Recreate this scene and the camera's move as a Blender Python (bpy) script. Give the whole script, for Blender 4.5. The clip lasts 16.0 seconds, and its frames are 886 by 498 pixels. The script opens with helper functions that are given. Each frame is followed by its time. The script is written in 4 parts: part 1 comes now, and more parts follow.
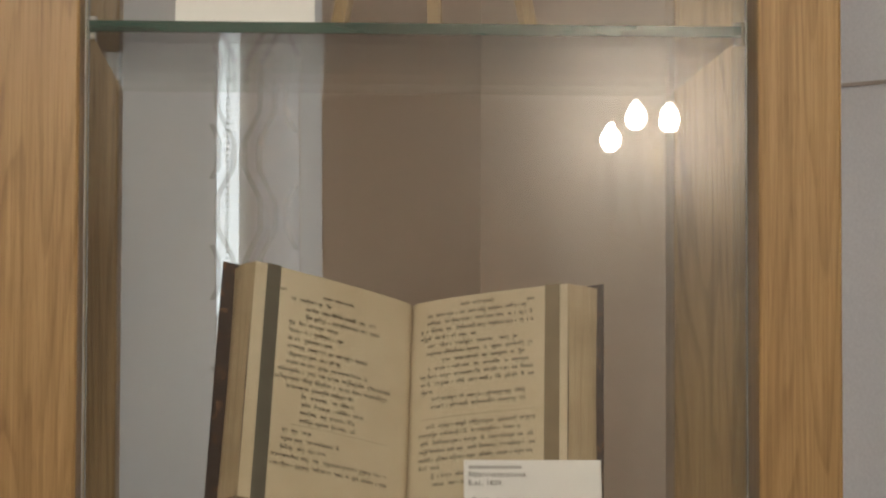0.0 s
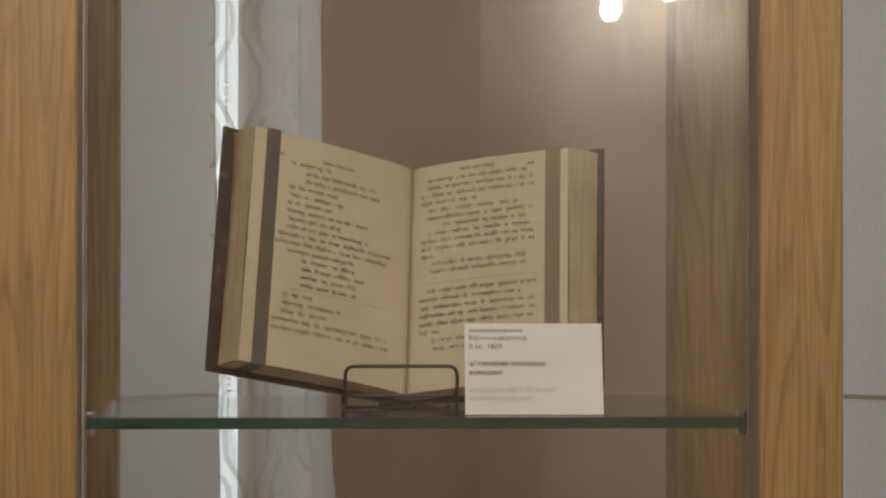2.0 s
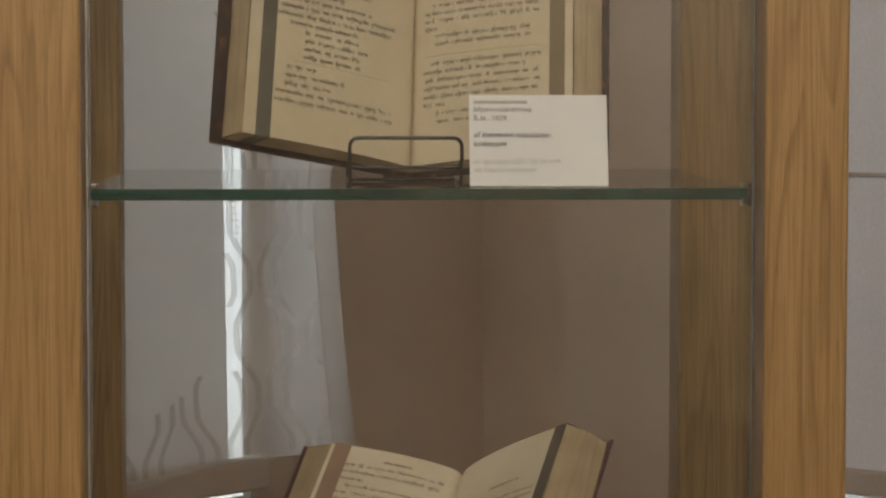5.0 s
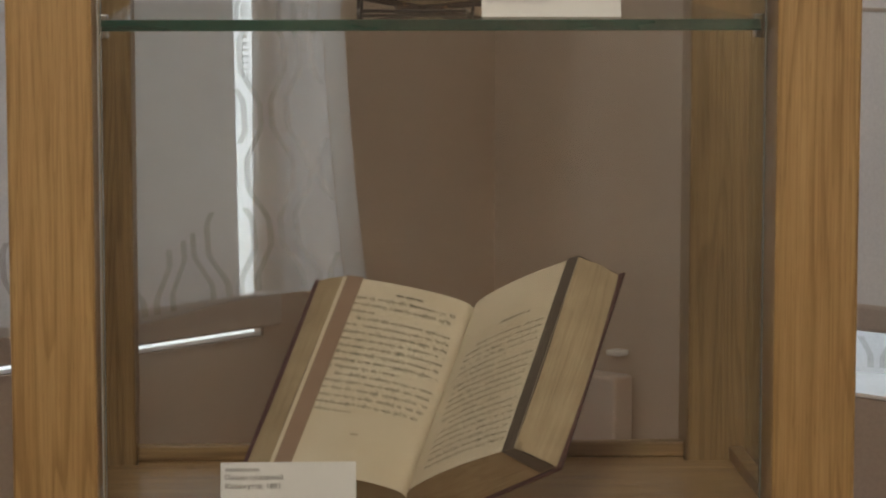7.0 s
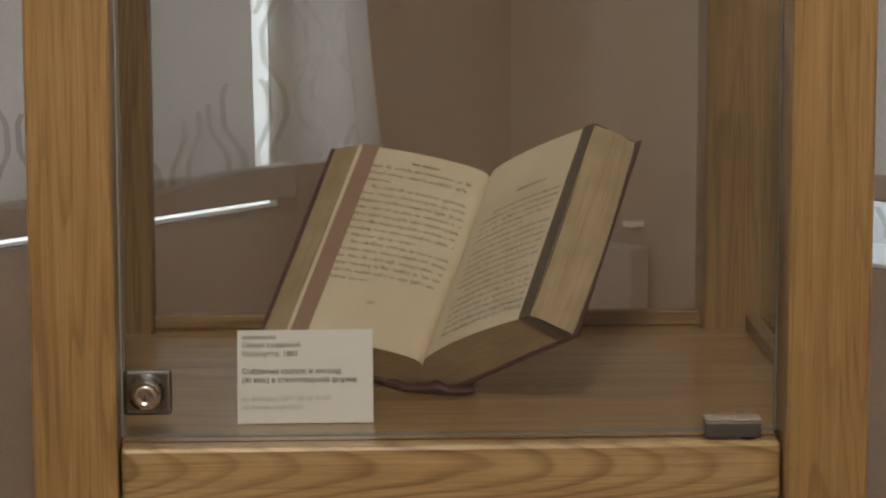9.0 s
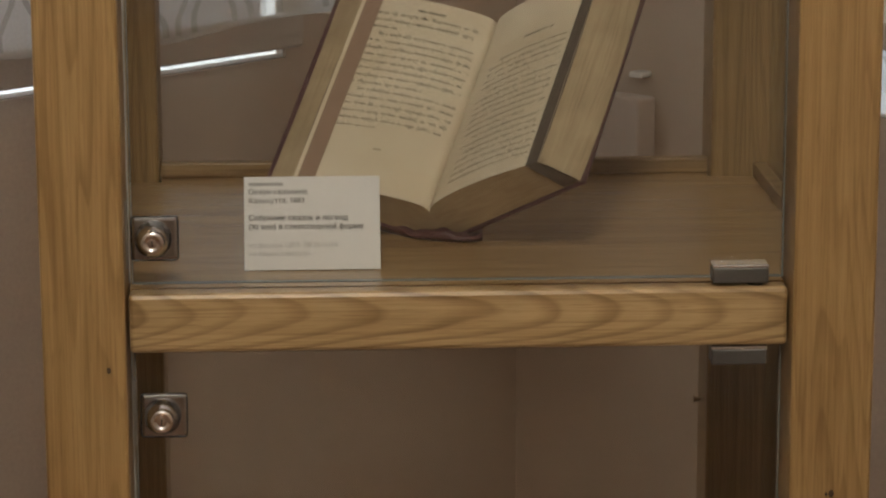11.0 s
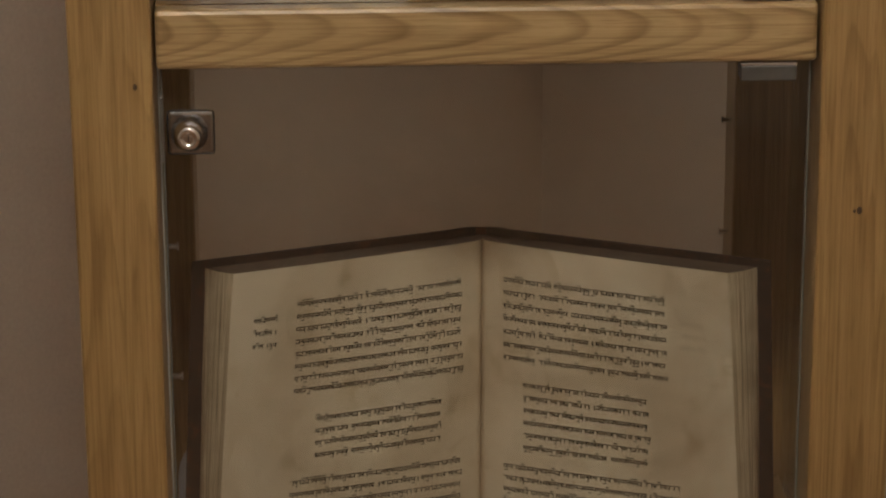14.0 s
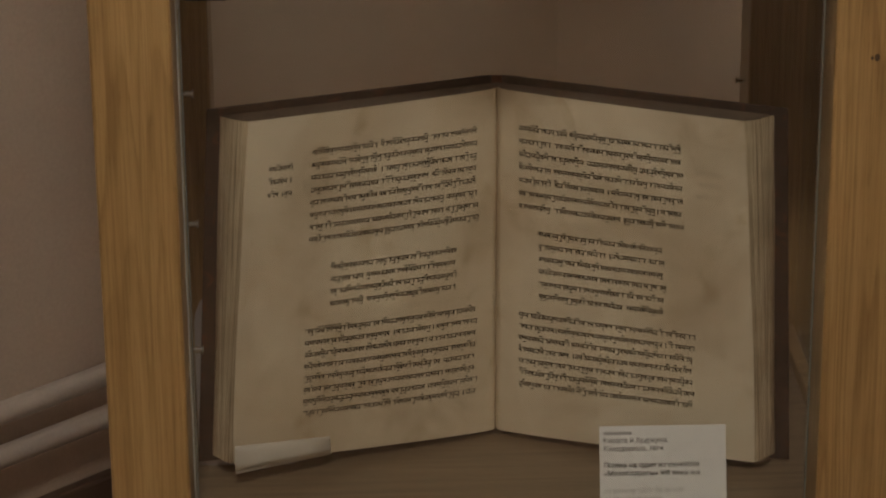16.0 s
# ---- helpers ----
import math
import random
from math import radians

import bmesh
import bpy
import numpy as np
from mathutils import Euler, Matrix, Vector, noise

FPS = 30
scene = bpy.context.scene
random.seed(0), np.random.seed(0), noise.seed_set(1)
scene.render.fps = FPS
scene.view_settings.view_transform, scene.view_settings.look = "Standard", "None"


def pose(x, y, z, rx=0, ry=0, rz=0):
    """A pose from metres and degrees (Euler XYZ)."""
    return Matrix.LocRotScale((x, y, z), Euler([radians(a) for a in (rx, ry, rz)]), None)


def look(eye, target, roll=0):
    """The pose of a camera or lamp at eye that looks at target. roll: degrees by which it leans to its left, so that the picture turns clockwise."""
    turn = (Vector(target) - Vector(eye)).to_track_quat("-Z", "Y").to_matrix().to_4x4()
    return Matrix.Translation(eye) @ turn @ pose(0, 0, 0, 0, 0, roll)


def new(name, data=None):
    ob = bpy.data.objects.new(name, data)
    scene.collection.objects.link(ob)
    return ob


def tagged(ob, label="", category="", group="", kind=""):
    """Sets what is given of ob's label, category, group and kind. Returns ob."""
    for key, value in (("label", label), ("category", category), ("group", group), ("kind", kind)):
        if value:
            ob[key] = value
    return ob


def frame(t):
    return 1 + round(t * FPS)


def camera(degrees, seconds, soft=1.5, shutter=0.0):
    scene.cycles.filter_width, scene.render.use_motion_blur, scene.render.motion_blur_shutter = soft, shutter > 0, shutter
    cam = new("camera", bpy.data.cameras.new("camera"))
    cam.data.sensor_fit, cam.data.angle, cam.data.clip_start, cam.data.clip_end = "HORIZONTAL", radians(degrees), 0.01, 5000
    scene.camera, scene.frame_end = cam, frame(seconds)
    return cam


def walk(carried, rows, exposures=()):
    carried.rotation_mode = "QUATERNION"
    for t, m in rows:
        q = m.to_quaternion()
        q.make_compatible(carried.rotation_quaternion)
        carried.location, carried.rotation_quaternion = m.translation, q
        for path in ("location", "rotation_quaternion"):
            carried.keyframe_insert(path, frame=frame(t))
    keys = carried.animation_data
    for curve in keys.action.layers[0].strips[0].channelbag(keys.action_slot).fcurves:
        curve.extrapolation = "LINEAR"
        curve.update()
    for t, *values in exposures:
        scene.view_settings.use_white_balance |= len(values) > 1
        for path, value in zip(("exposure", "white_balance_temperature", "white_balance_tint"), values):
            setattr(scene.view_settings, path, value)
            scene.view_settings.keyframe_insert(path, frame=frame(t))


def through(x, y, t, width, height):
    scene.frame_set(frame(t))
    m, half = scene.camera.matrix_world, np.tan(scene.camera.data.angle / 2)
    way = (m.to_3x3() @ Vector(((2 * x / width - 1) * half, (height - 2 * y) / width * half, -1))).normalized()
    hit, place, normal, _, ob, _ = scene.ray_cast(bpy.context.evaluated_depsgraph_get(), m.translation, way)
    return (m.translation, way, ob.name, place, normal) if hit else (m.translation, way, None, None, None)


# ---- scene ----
cam = camera(17.87, 16.0, soft=2.15)
# seconds, eye, yaw, pitch, roll: a tripod head that tilts down
ROWS = [
    (0.0, -0.0837, -1.8550, 1.5000, -3.041, 3.193, 0.154),
    (0.5, -0.0839, -1.8544, 1.4982, -3.042, 2.556, 0.106),
    (1.0, -0.0841, -1.8538, 1.4964, -3.052, 1.868, 0.052),
    (1.5, -0.0843, -1.8532, 1.4948, -3.057, 1.300, 0.057),
    (2.0, -0.0845, -1.8526, 1.4930, -3.065, 0.632, 0.041),
    (2.5, -0.0847, -1.8520, 1.4910, -3.072, -0.072, 0.055),
    (3.0, -0.0848, -1.8514, 1.4893, -3.080, -0.680, 0.053),
    (5.5, -0.0859, -1.8479, 1.4788, -2.966, -4.524, 0.006),
    (6.0, -0.0862, -1.8471, 1.4765, -2.876, -5.363, 0.004),
    (6.5, -0.0864, -1.8464, 1.4745, -2.835, -6.089, 0.003),
    (7.0, -0.0866, -1.8458, 1.4724, -2.812, -6.838, 0.021),
    (7.5, -0.0868, -1.8451, 1.4706, -2.790, -7.495, -0.020),
    (8.0, -0.0869, -1.8446, 1.4689, -2.698, -8.107, -0.026),
    (8.5, -0.0871, -1.8441, 1.4674, -2.575, -8.636, -0.031),
    (9.0, -0.0873, -1.8435, 1.4655, -2.500, -9.339, -0.095),
    (11.5, -0.0883, -1.8400, 1.4551, -2.341, -13.128, -0.200),
    (12.0, -0.0886, -1.8391, 1.4524, -2.295, -14.095, -0.227),
    (12.5, -0.0889, -1.8382, 1.4499, -2.238, -15.018, -0.234),
    (13.0, -0.0891, -1.8374, 1.4473, -2.206, -15.955, -0.265),
    (13.5, -0.0894, -1.8366, 1.4449, -2.035, -16.816, -0.319),
    (14.0, -0.0896, -1.8358, 1.4427, -1.819, -17.613, -0.355),
    (14.5, -0.0898, -1.8352, 1.4407, -1.716, -18.352, -0.375),
    (15.0, -0.0901, -1.8344, 1.4384, -1.619, -19.176, -0.414),
    (15.5, -0.0903, -1.8338, 1.4366, -1.514, -19.856, -0.435),
    (16.0, -0.0904, -1.8332, 1.4348, -1.489, -20.516, -0.430),
]
EXPOSURES = [(0, -0.12), (3, -0.18), (6, -0.10), (9, -0.06), (12.5, -0.08), (16, -0.14)]
walk(cam, [(t, pose(x, y, z, 90 + p, 0, a) @ pose(0, 0, 0, 0, 0, r)) for t, x, y, z, a, p, r in ROWS], EXPOSURES)

# ---- world and light ----
world = bpy.data.worlds.new("sky")
scene.world = world
world.use_nodes = True
sky = world.node_tree.nodes.new("ShaderNodeTexSky")
sky.sky_type, sky.sun_disc, sky.sun_elevation, sky.sun_rotation = "NISHITA", False, radians(32), radians(275)
world.node_tree.links.new(sky.outputs[0], world.node_tree.nodes["Background"].inputs[0])
world.node_tree.nodes["Background"].inputs[1].default_value = 0.15

# the room's plan: the cabinet stands across a corner; S runs from the corner along the window wall, N into the room
CORNER = Vector((0.15, 1.655, 0))
S_AXIS, N_AXIS = Vector((-1, -1, 0)).normalized(), Vector((1, -1, 0)).normalized()
ROOM_S, ROOM_N, ROOM_H = 5.6, 3.95, 3.1


def room(s, n, z):
    return CORNER + s * S_AXIS + n * N_AXIS + Vector((0, 0, z))


def lamp(name, where, watts, radius, colour):
    data = bpy.data.lights.new(name, "POINT")
    data.energy, data.shadow_soft_size, data.color = watts, radius, colour
    ob = new(name, data)
    ob.location = where
    return ob


lamp("ceiling_lamp_light", room(2.5, 2.1, ROOM_H - 0.62), 72, 0.16, (1.0, 0.905, 0.785))
sun = new("sun", bpy.data.lights.new("sun", "SUN"))
sun.data.energy, sun.data.angle, sun.data.color = 1.0, radians(14), (1, 0.97, 0.93)
sun.matrix_world = look((0, 0, 0), (0.849, -0.071, -0.53))


def sky_light(name, middle, into, wide, high, watts):
    """The sky's light in a window opening, just outside the panes."""
    data = bpy.data.lights.new(name, "AREA")
    data.shape, data.size, data.size_y, data.energy, data.color = "RECTANGLE", wide, high, watts, (0.82, 0.91, 1.0)
    new(name, data).matrix_world = look(middle, middle + into)


sky_light("window_light_1", room(1.08, -0.34, 1.77), N_AXIS, 1.3, 1.5, 26)
sky_light("window_light_2", room(-0.34, 1.10, 1.74), S_AXIS, 1.25, 1.6, 16)


# ---- materials ----
def nodes_of(name):
    m = bpy.data.materials.new(name)
    m.use_nodes = True
    nt = m.node_tree
    return m, nt, nt.nodes["Principled BSDF"]


def node(nt, kind, **values):
    n = nt.nodes.new(kind)
    for key, v in values.items():
        n.inputs[key.replace("_", " ")].default_value = v
    return n


def coords(nt, scale=(1, 1, 1), kind="Object", rot=(0, 0, 0)):
    c, mp = nt.nodes.new("ShaderNodeTexCoord"), nt.nodes.new("ShaderNodeMapping")
    mp.inputs["Scale"].default_value = scale
    mp.inputs["Rotation"].default_value = rot
    nt.links.new(c.outputs[kind], mp.inputs[0])
    return mp.outputs[0]


def ramp(nt, fac, stops):
    r = nt.nodes.new("ShaderNodeValToRGB")
    while len(r.color_ramp.elements) < len(stops):
        r.color_ramp.elements.new(0.5)
    for e, (p, c) in zip(r.color_ramp.elements, stops):
        e.position, e.color = p, (*c, 1)
    nt.links.new(fac, r.inputs[0])
    return r.outputs[0]


def noise_tex(nt, vec, scale, detail=4, rough=0.55, dist=0.0):
    n = node(nt, "ShaderNodeTexNoise", Scale=scale, Detail=detail, Roughness=rough, Distortion=dist)
    nt.links.new(vec, n.inputs["Vector"])
    return n.outputs["Fac"]


def mix(nt, a, b, fac, mode="MIX"):
    m = nt.nodes.new("ShaderNodeMix")
    m.data_type, m.blend_type = "RGBA", mode
    for sock, v in ((0, fac), (6, a), (7, b)):
        if isinstance(v, (int, float)):
            m.inputs[sock].default_value = v
        elif isinstance(v, tuple):
            m.inputs[sock].default_value = (*v, 1)
        else:
            nt.links.new(v, m.inputs[sock])
    return m.outputs[2]


def bump(nt, bsdf, height, strength=0.2, distance=0.001):
    b = node(nt, "ShaderNodeBump", Strength=strength, Distance=distance)
    nt.links.new(height, b.inputs["Height"])
    nt.links.new(b.outputs[0], bsdf.inputs["Normal"])


def wood(name, along, light, dark, rough=0.42, ring=15.0, long=0.05, ringed=1.0, vee=None, coat=0.12):
    """Varnished oak whose grain runs along one axis."""
    m, nt, b = nodes_of(name)
    stretch = [1.0, 1.0, 1.0]
    stretch["xyz".index(along)] = long
    vec = coords(nt, tuple(stretch), "Object")
    info = nt.nodes.new("ShaderNodeObjectInfo")
    off = nt.nodes.new("ShaderNodeVectorMath")
    off.operation = "ADD"
    seed = nt.nodes.new("ShaderNodeCombineXYZ")
    mul = nt.nodes.new("ShaderNodeMath")
    mul.operation, mul.inputs[1].default_value = "MULTIPLY", 7.0
    nt.links.new(info.outputs["Random"], mul.inputs[0])
    for k in range(3):
        nt.links.new(mul.outputs[0], seed.inputs[k])
    nt.links.new(vec, off.inputs[0])
    nt.links.new(seed.outputs[0], off.inputs[1])
    vec = off.outputs[0]
    # growth rings: contours of a slow field, cut open along the grain
    field = noise_tex(nt, vec, ring, 2, 0.45, 0.3)
    steps = nt.nodes.new("ShaderNodeMath")
    steps.operation, steps.inputs[1].default_value = "MULTIPLY", 17.0
    saw = nt.nodes.new("ShaderNodeMath")
    saw.operation = "FRACT"
    nt.links.new(field, steps.inputs[0])
    nt.links.new(steps.outputs[0], saw.inputs[0])
    rings = ramp(nt, saw.outputs[0], [(0.0, (0.15, 0.15, 0.15)), (0.5, (0.0, 0.0, 0.0)), (0.82, (0.85, 0.85, 0.85)), (0.93, (1, 1, 1)), (1.0, (0.15, 0.15, 0.15))])
    if vee:
        # a flat-sawn face: arched rings whose tips lie along the grain
        bend, middle, gap = vee
        c = nt.nodes.new("ShaderNodeTexCoord")
        parts = nt.nodes.new("ShaderNodeSeparateXYZ")
        nt.links.new(c.outputs["Object"], parts.inputs[0])

        def calc(op, p, q):
            k = nt.nodes.new("ShaderNodeMath")
            k.operation = op
            for sock, v in ((0, p), (1, q)):
                if isinstance(v, (int, float)):
                    k.inputs[sock].default_value = v
                else:
                    nt.links.new(v, k.inputs[sock])
            return k.outputs[0]

        off_mid = calc("SUBTRACT", parts.outputs["Z"], middle)
        arch = calc("MULTIPLY", calc("MULTIPLY", off_mid, off_mid), bend)
        wander = calc("MULTIPLY", noise_tex(nt, coords(nt, (5, 1, 22)), 1.0, 2, 0.4), 0.15)
        run = calc("ADD", calc("ADD", parts.outputs["X"], arch), wander)
        tooth = calc("FRACT", calc("DIVIDE", run, gap), 0.0)
        rings = ramp(nt, tooth, [(0.0, (0.1, 0.1, 0.1)), (0.45, (0.0, 0.0, 0.0)), (0.74, (0.8, 0.8, 0.8)), (0.86, (1, 1, 1)), (1.0, (0.1, 0.1, 0.1))])
    fine = [520.0, 520.0, 520.0]
    fine["xyz".index(along)] = 9.0
    grain = noise_tex(nt, coords(nt, tuple(fine)), 1.0, 4, 0.65)
    pores = [1100.0, 1100.0, 1100.0]
    pores["xyz".index(along)] = 42.0
    pore = noise_tex(nt, coords(nt, tuple(pores)), 1.0, 2, 0.5)
    streak = [95.0, 95.0, 95.0]
    streak["xyz".index(along)] = 3.0
    band = noise_tex(nt, coords(nt, tuple(streak)), 1.0, 3, 0.5, 0.6)
    slow = noise_tex(nt, vec, 6.0, 3)
    patch = noise_tex(nt, coords(nt), 4.0, 2)
    col = mix(nt, light, dark, mix(nt, (0, 0, 0), rings, ramp(nt, patch, [(0.32, (0.25 * ringed, 0.25 * ringed, 0.25 * ringed)), (0.62, (0.85 * ringed, 0.85 * ringed, 0.85 * ringed))])))
    col = mix(nt, col, ramp(nt, band, [(0.3, (0.84, 0.80, 0.75)), (0.65, (1.06, 1.06, 1.06))]), 0.8, "MULTIPLY")
    col = mix(nt, col, ramp(nt, grain, [(0.32, (0.70, 0.64, 0.56)), (0.58, (1.07, 1.07, 1.07))]), 0.75, "MULTIPLY")
    col = mix(nt, col, ramp(nt, pore, [(0.3, (0.6, 0.52, 0.45)), (0.42, (1, 1, 1))]), 0.5, "MULTIPLY")
    col = mix(nt, col, ramp(nt, slow, [(0.3, (0.86, 0.83, 0.8)), (0.7, (1.1, 1.1, 1.1))]), 0.6, "MULTIPLY")
    nt.links.new(col, b.inputs["Base Color"])
    b.inputs["Roughness"].default_value = rough
    b.inputs["Coat Weight"].default_value = coat
    b.inputs["Coat Roughness"].default_value = 0.22
    bump(nt, b, grain, 0.12, 0.0006)
    return m


def plain(name, colour, rough=0.5, metal=0.0, vary=0.12, scale=12.0, bumpy=0.0, fine=300.0):
    m, nt, b = nodes_of(name)
    vec = coords(nt)
    n1, n2 = noise_tex(nt, vec, scale, 4), noise_tex(nt, vec, fine, 3)
    lo, hi = tuple(c * (1 - vary) for c in colour), tuple(min(1, c * (1 + vary)) for c in colour)
    col = ramp(nt, n1, [(0.3, lo), (0.7, hi)])
    col = mix(nt, col, ramp(nt, n2, [(0.3, (0.9, 0.9, 0.9)), (0.7, (1.05, 1.05, 1.05))]), 0.6, "MULTIPLY")
    nt.links.new(col, b.inputs["Base Color"])
    b.inputs["Roughness"].default_value, b.inputs["Metallic"].default_value = rough, metal
    if bumpy:
        bump(nt, b, n2, bumpy, 0.001)
    return m


def glass_sheet(name, tint, halo=0.045):
    """Thin clear sheet: it lets light through and mirrors by Fresnel; a blurred gloss is added to stand in for bloom
    and veil.
    """
    m, nt, b = nodes_of(name)
    nt.nodes.remove(b)
    out = nt.nodes["Material Output"]
    clear, gloss = nt.nodes.new("ShaderNodeBsdfTransparent"), nt.nodes.new("ShaderNodeBsdfGlossy")
    haze = nt.nodes.new("ShaderNodeBsdfGlossy")
    clear.inputs[0].default_value = (*tint, 1)
    gloss.inputs["Roughness"].default_value = 0.0
    haze.inputs["Roughness"].default_value = 0.17
    fres = node(nt, "ShaderNodeFresnel", IOR=1.5)
    m1, m2 = nt.nodes.new("ShaderNodeMixShader"), nt.nodes.new("ShaderNodeMixShader")
    # uneven share of the blurred gloss that spreads a glow round reflected lamps
    halo_mask = noise_tex(nt, coords(nt), 6.0, 5, 0.6)
    sc = nt.nodes.new("ShaderNodeMath")
    sc.operation, sc.inputs[1].default_value = "MULTIPLY", halo * 2
    nt.links.new(halo_mask, sc.inputs[0])
    nt.links.new(fres.outputs[0], m1.inputs[0])
    nt.links.new(clear.outputs[0], m1.inputs[1])
    nt.links.new(gloss.outputs[0], m1.inputs[2])
    nt.links.new(sc.outputs[0], m2.inputs[0])
    nt.links.new(m1.outputs[0], m2.inputs[1])
    nt.links.new(haze.outputs[0], m2.inputs[2])
    nt.links.new(m2.outputs[0], out.inputs[0])
    return m


OAK_Z = wood("oak_upright", "z", (0.295, 0.195, 0.081), (0.168, 0.098, 0.034), ring=24.0, ringed=0.8)
OAK_X = wood("oak_rail", "x", (0.36, 0.245, 0.108), (0.17, 0.098, 0.034), ring=16.0, rough=0.3, long=0.22)
OAK_BEAD = wood("oak_bead", "x", (0.27, 0.178, 0.078), (0.17, 0.10, 0.036), rough=0.5, coat=0.0)
OAK_FRONT = wood("oak_lipping", "x", (0.36, 0.262, 0.135), (0.16, 0.098, 0.040), rough=0.3, ringed=1.3, vee=(170.0, 1.012, 0.046))
SHELF_TOP = wood("oak_shelf_top", "x", (0.43, 0.285, 0.135), (0.27, 0.168, 0.075), rough=0.26, ringed=0.7, coat=0.35)
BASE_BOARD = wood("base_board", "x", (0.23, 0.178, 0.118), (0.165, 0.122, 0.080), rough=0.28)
GLASS = glass_sheet("clear_glass", (0.97, 0.985, 0.975))
GLASS_EDGE, _nt, _b = nodes_of("green_glass_edge")
_b.inputs["Base Color"].default_value = (0.035, 0.115, 0.085, 1)
_b.inputs["Roughness"].default_value = 0.12
_b.inputs["Transmission Weight"].default_value = 0.25
_b.inputs["Coat Weight"].default_value = 0.6
_nt.links.new(ramp(_nt, noise_tex(_nt, coords(_nt, (9, 9, 60)), 1.0, 3), [(0.35, (0.010, 0.055, 0.040)), (0.7, (0.032, 0.115, 0.088))]), _b.inputs["Base Color"])
GLASS_RIM = plain("polished_glass_rim", (0.16, 0.17, 0.15), 0.15)
CHROME = plain("chrome", (0.82, 0.85, 0.88), 0.16, 1.0, 0.05)
STEEL = plain("brushed_steel", (0.30, 0.30, 0.29), 0.35, 0.9, 0.1)
DARK_STEEL = plain("dark_grey_metal", (0.11, 0.11, 0.105), 0.4, 0.6, 0.1)
# chrome whose base colour is darkened for the dark room it mirrors
CHROME_DARK_REFLECTION = plain("chrome_with_dark_reflection", (0.44, 0.46, 0.48), 0.2, 1.0, 0.1)
BLACK_WIRE = plain("black_lacquered_wire", (0.018, 0.017, 0.017), 0.35, 0.0, 0.2)
WALL = plain("beige_wall_paint", (0.43, 0.345, 0.275), 0.75, 0, 0.05, 2.5, 0.15, 220)
WHITE = plain("white_plastic", (0.80, 0.79, 0.77), 0.25, 0, 0.03)
CEIL = plain("ceiling_paint", (0.66, 0.63, 0.59), 0.8, 0, 0.03)
FLOOR = plain("brown_floor_boards", (0.20, 0.11, 0.06), 0.4, 0, 0.2, 6)
SKIRT = plain("brown_skirting", (0.085, 0.05, 0.032), 0.45, 0, 0.15)
PIPE = plain("painted_pipe", (0.62, 0.54, 0.47), 0.35, 0, 0.06)
CARD = plain("white_card", (0.80, 0.79, 0.77), 0.6, 0, 0.02)
INK = plain("black_ink", (0.035, 0.033, 0.032), 0.6, 0, 0.1)
INK_GREY = plain("grey_ink", (0.40, 0.395, 0.385), 0.6, 0, 0.05)
INK_FAINT = plain("faint_print", (0.30, 0.24, 0.16), 0.7, 0, 0.2, 90)
INK_GHOST = plain("print_showing_through", (0.52, 0.43, 0.31), 0.8, 0, 0.1, 90)
INK_SOFT = plain("worn_print", (0.062, 0.050, 0.036), 0.7, 0, 0.3, 90)


def paper(name, colour, stain, foxing=0.35):
    m, nt, b = nodes_of(name)
    vec = coords(nt)
    col = ramp(nt, noise_tex(nt, vec, 9, 5, 0.6, 0.4), [(0.3, stain), (0.62, colour)])
    col = mix(nt, col, ramp(nt, noise_tex(nt, vec, 420, 3), [(0.3, (0.92, 0.91, 0.9)), (0.7, (1.03, 1.03, 1.03))]), 0.7, "MULTIPLY")
    col = mix(nt, col, ramp(nt, noise_tex(nt, vec, 26, 4, 0.65, 0.8), [(0.28, (0.80, 0.75, 0.66)), (0.45, (1, 1, 1))]), foxing, "MULTIPLY")
    specks = noise_tex(nt, vec, 190, 2, 0.5)
    col = mix(nt, col, ramp(nt, specks, [(0.20, (0.62, 0.50, 0.36)), (0.27, (1, 1, 1))]), foxing, "MULTIPLY")
    nt.links.new(col, b.inputs["Base Color"])
    b.inputs["Roughness"].default_value = 0.85
    bump(nt, b, noise_tex(nt, vec, 700, 2), 0.12, 0.0004)
    return m


def page_edges(name, colour, dark, axis, streaks=26.0):
    """The side of a text block: thin streaks, one for each leaf."""
    m, nt, b = nodes_of(name)
    stretch = [2.0, 2.0, 2.0]
    stretch["xyz".index(axis)] = streaks
    n1 = noise_tex(nt, coords(nt, tuple(stretch), "UV"), 1.0, 4, 0.7)
    n2 = noise_tex(nt, coords(nt), 30, 4)
    col = ramp(nt, n1, [(0.36, dark), (0.5, colour), (0.56, dark), (0.62, colour)])
    col = mix(nt, col, ramp(nt, n2, [(0.3, (0.75, 0.72, 0.68)), (0.65, (1.05, 1.05, 1.05))]), 0.8, "MULTIPLY")
    nt.links.new(col, b.inputs["Base Color"])
    b.inputs["Roughness"].default_value = 0.8
    bump(nt, b, n1, 0.5, 0.001)
    return m


SLIP = paper("white_slip_paper", (0.66, 0.61, 0.53), (0.58, 0.52, 0.44))
PAGE_A = paper("aged_paper", (0.645, 0.555, 0.405), (0.54, 0.44, 0.295))
PAGE_B = paper("aged_paper_warm", (0.74, 0.65, 0.495), (0.61, 0.51, 0.36))
PAGE_C = paper("aged_paper_dim", (0.77, 0.665, 0.50), (0.52, 0.41, 0.28), 0.8)
LEAVES = page_edges("leaf_edges", (0.42, 0.31, 0.18), (0.24, 0.16, 0.085), "x")
LEAVES_PALE = page_edges("pale_leaf_edges", (0.50, 0.395, 0.25), (0.30, 0.215, 0.125), "x", 30.0)
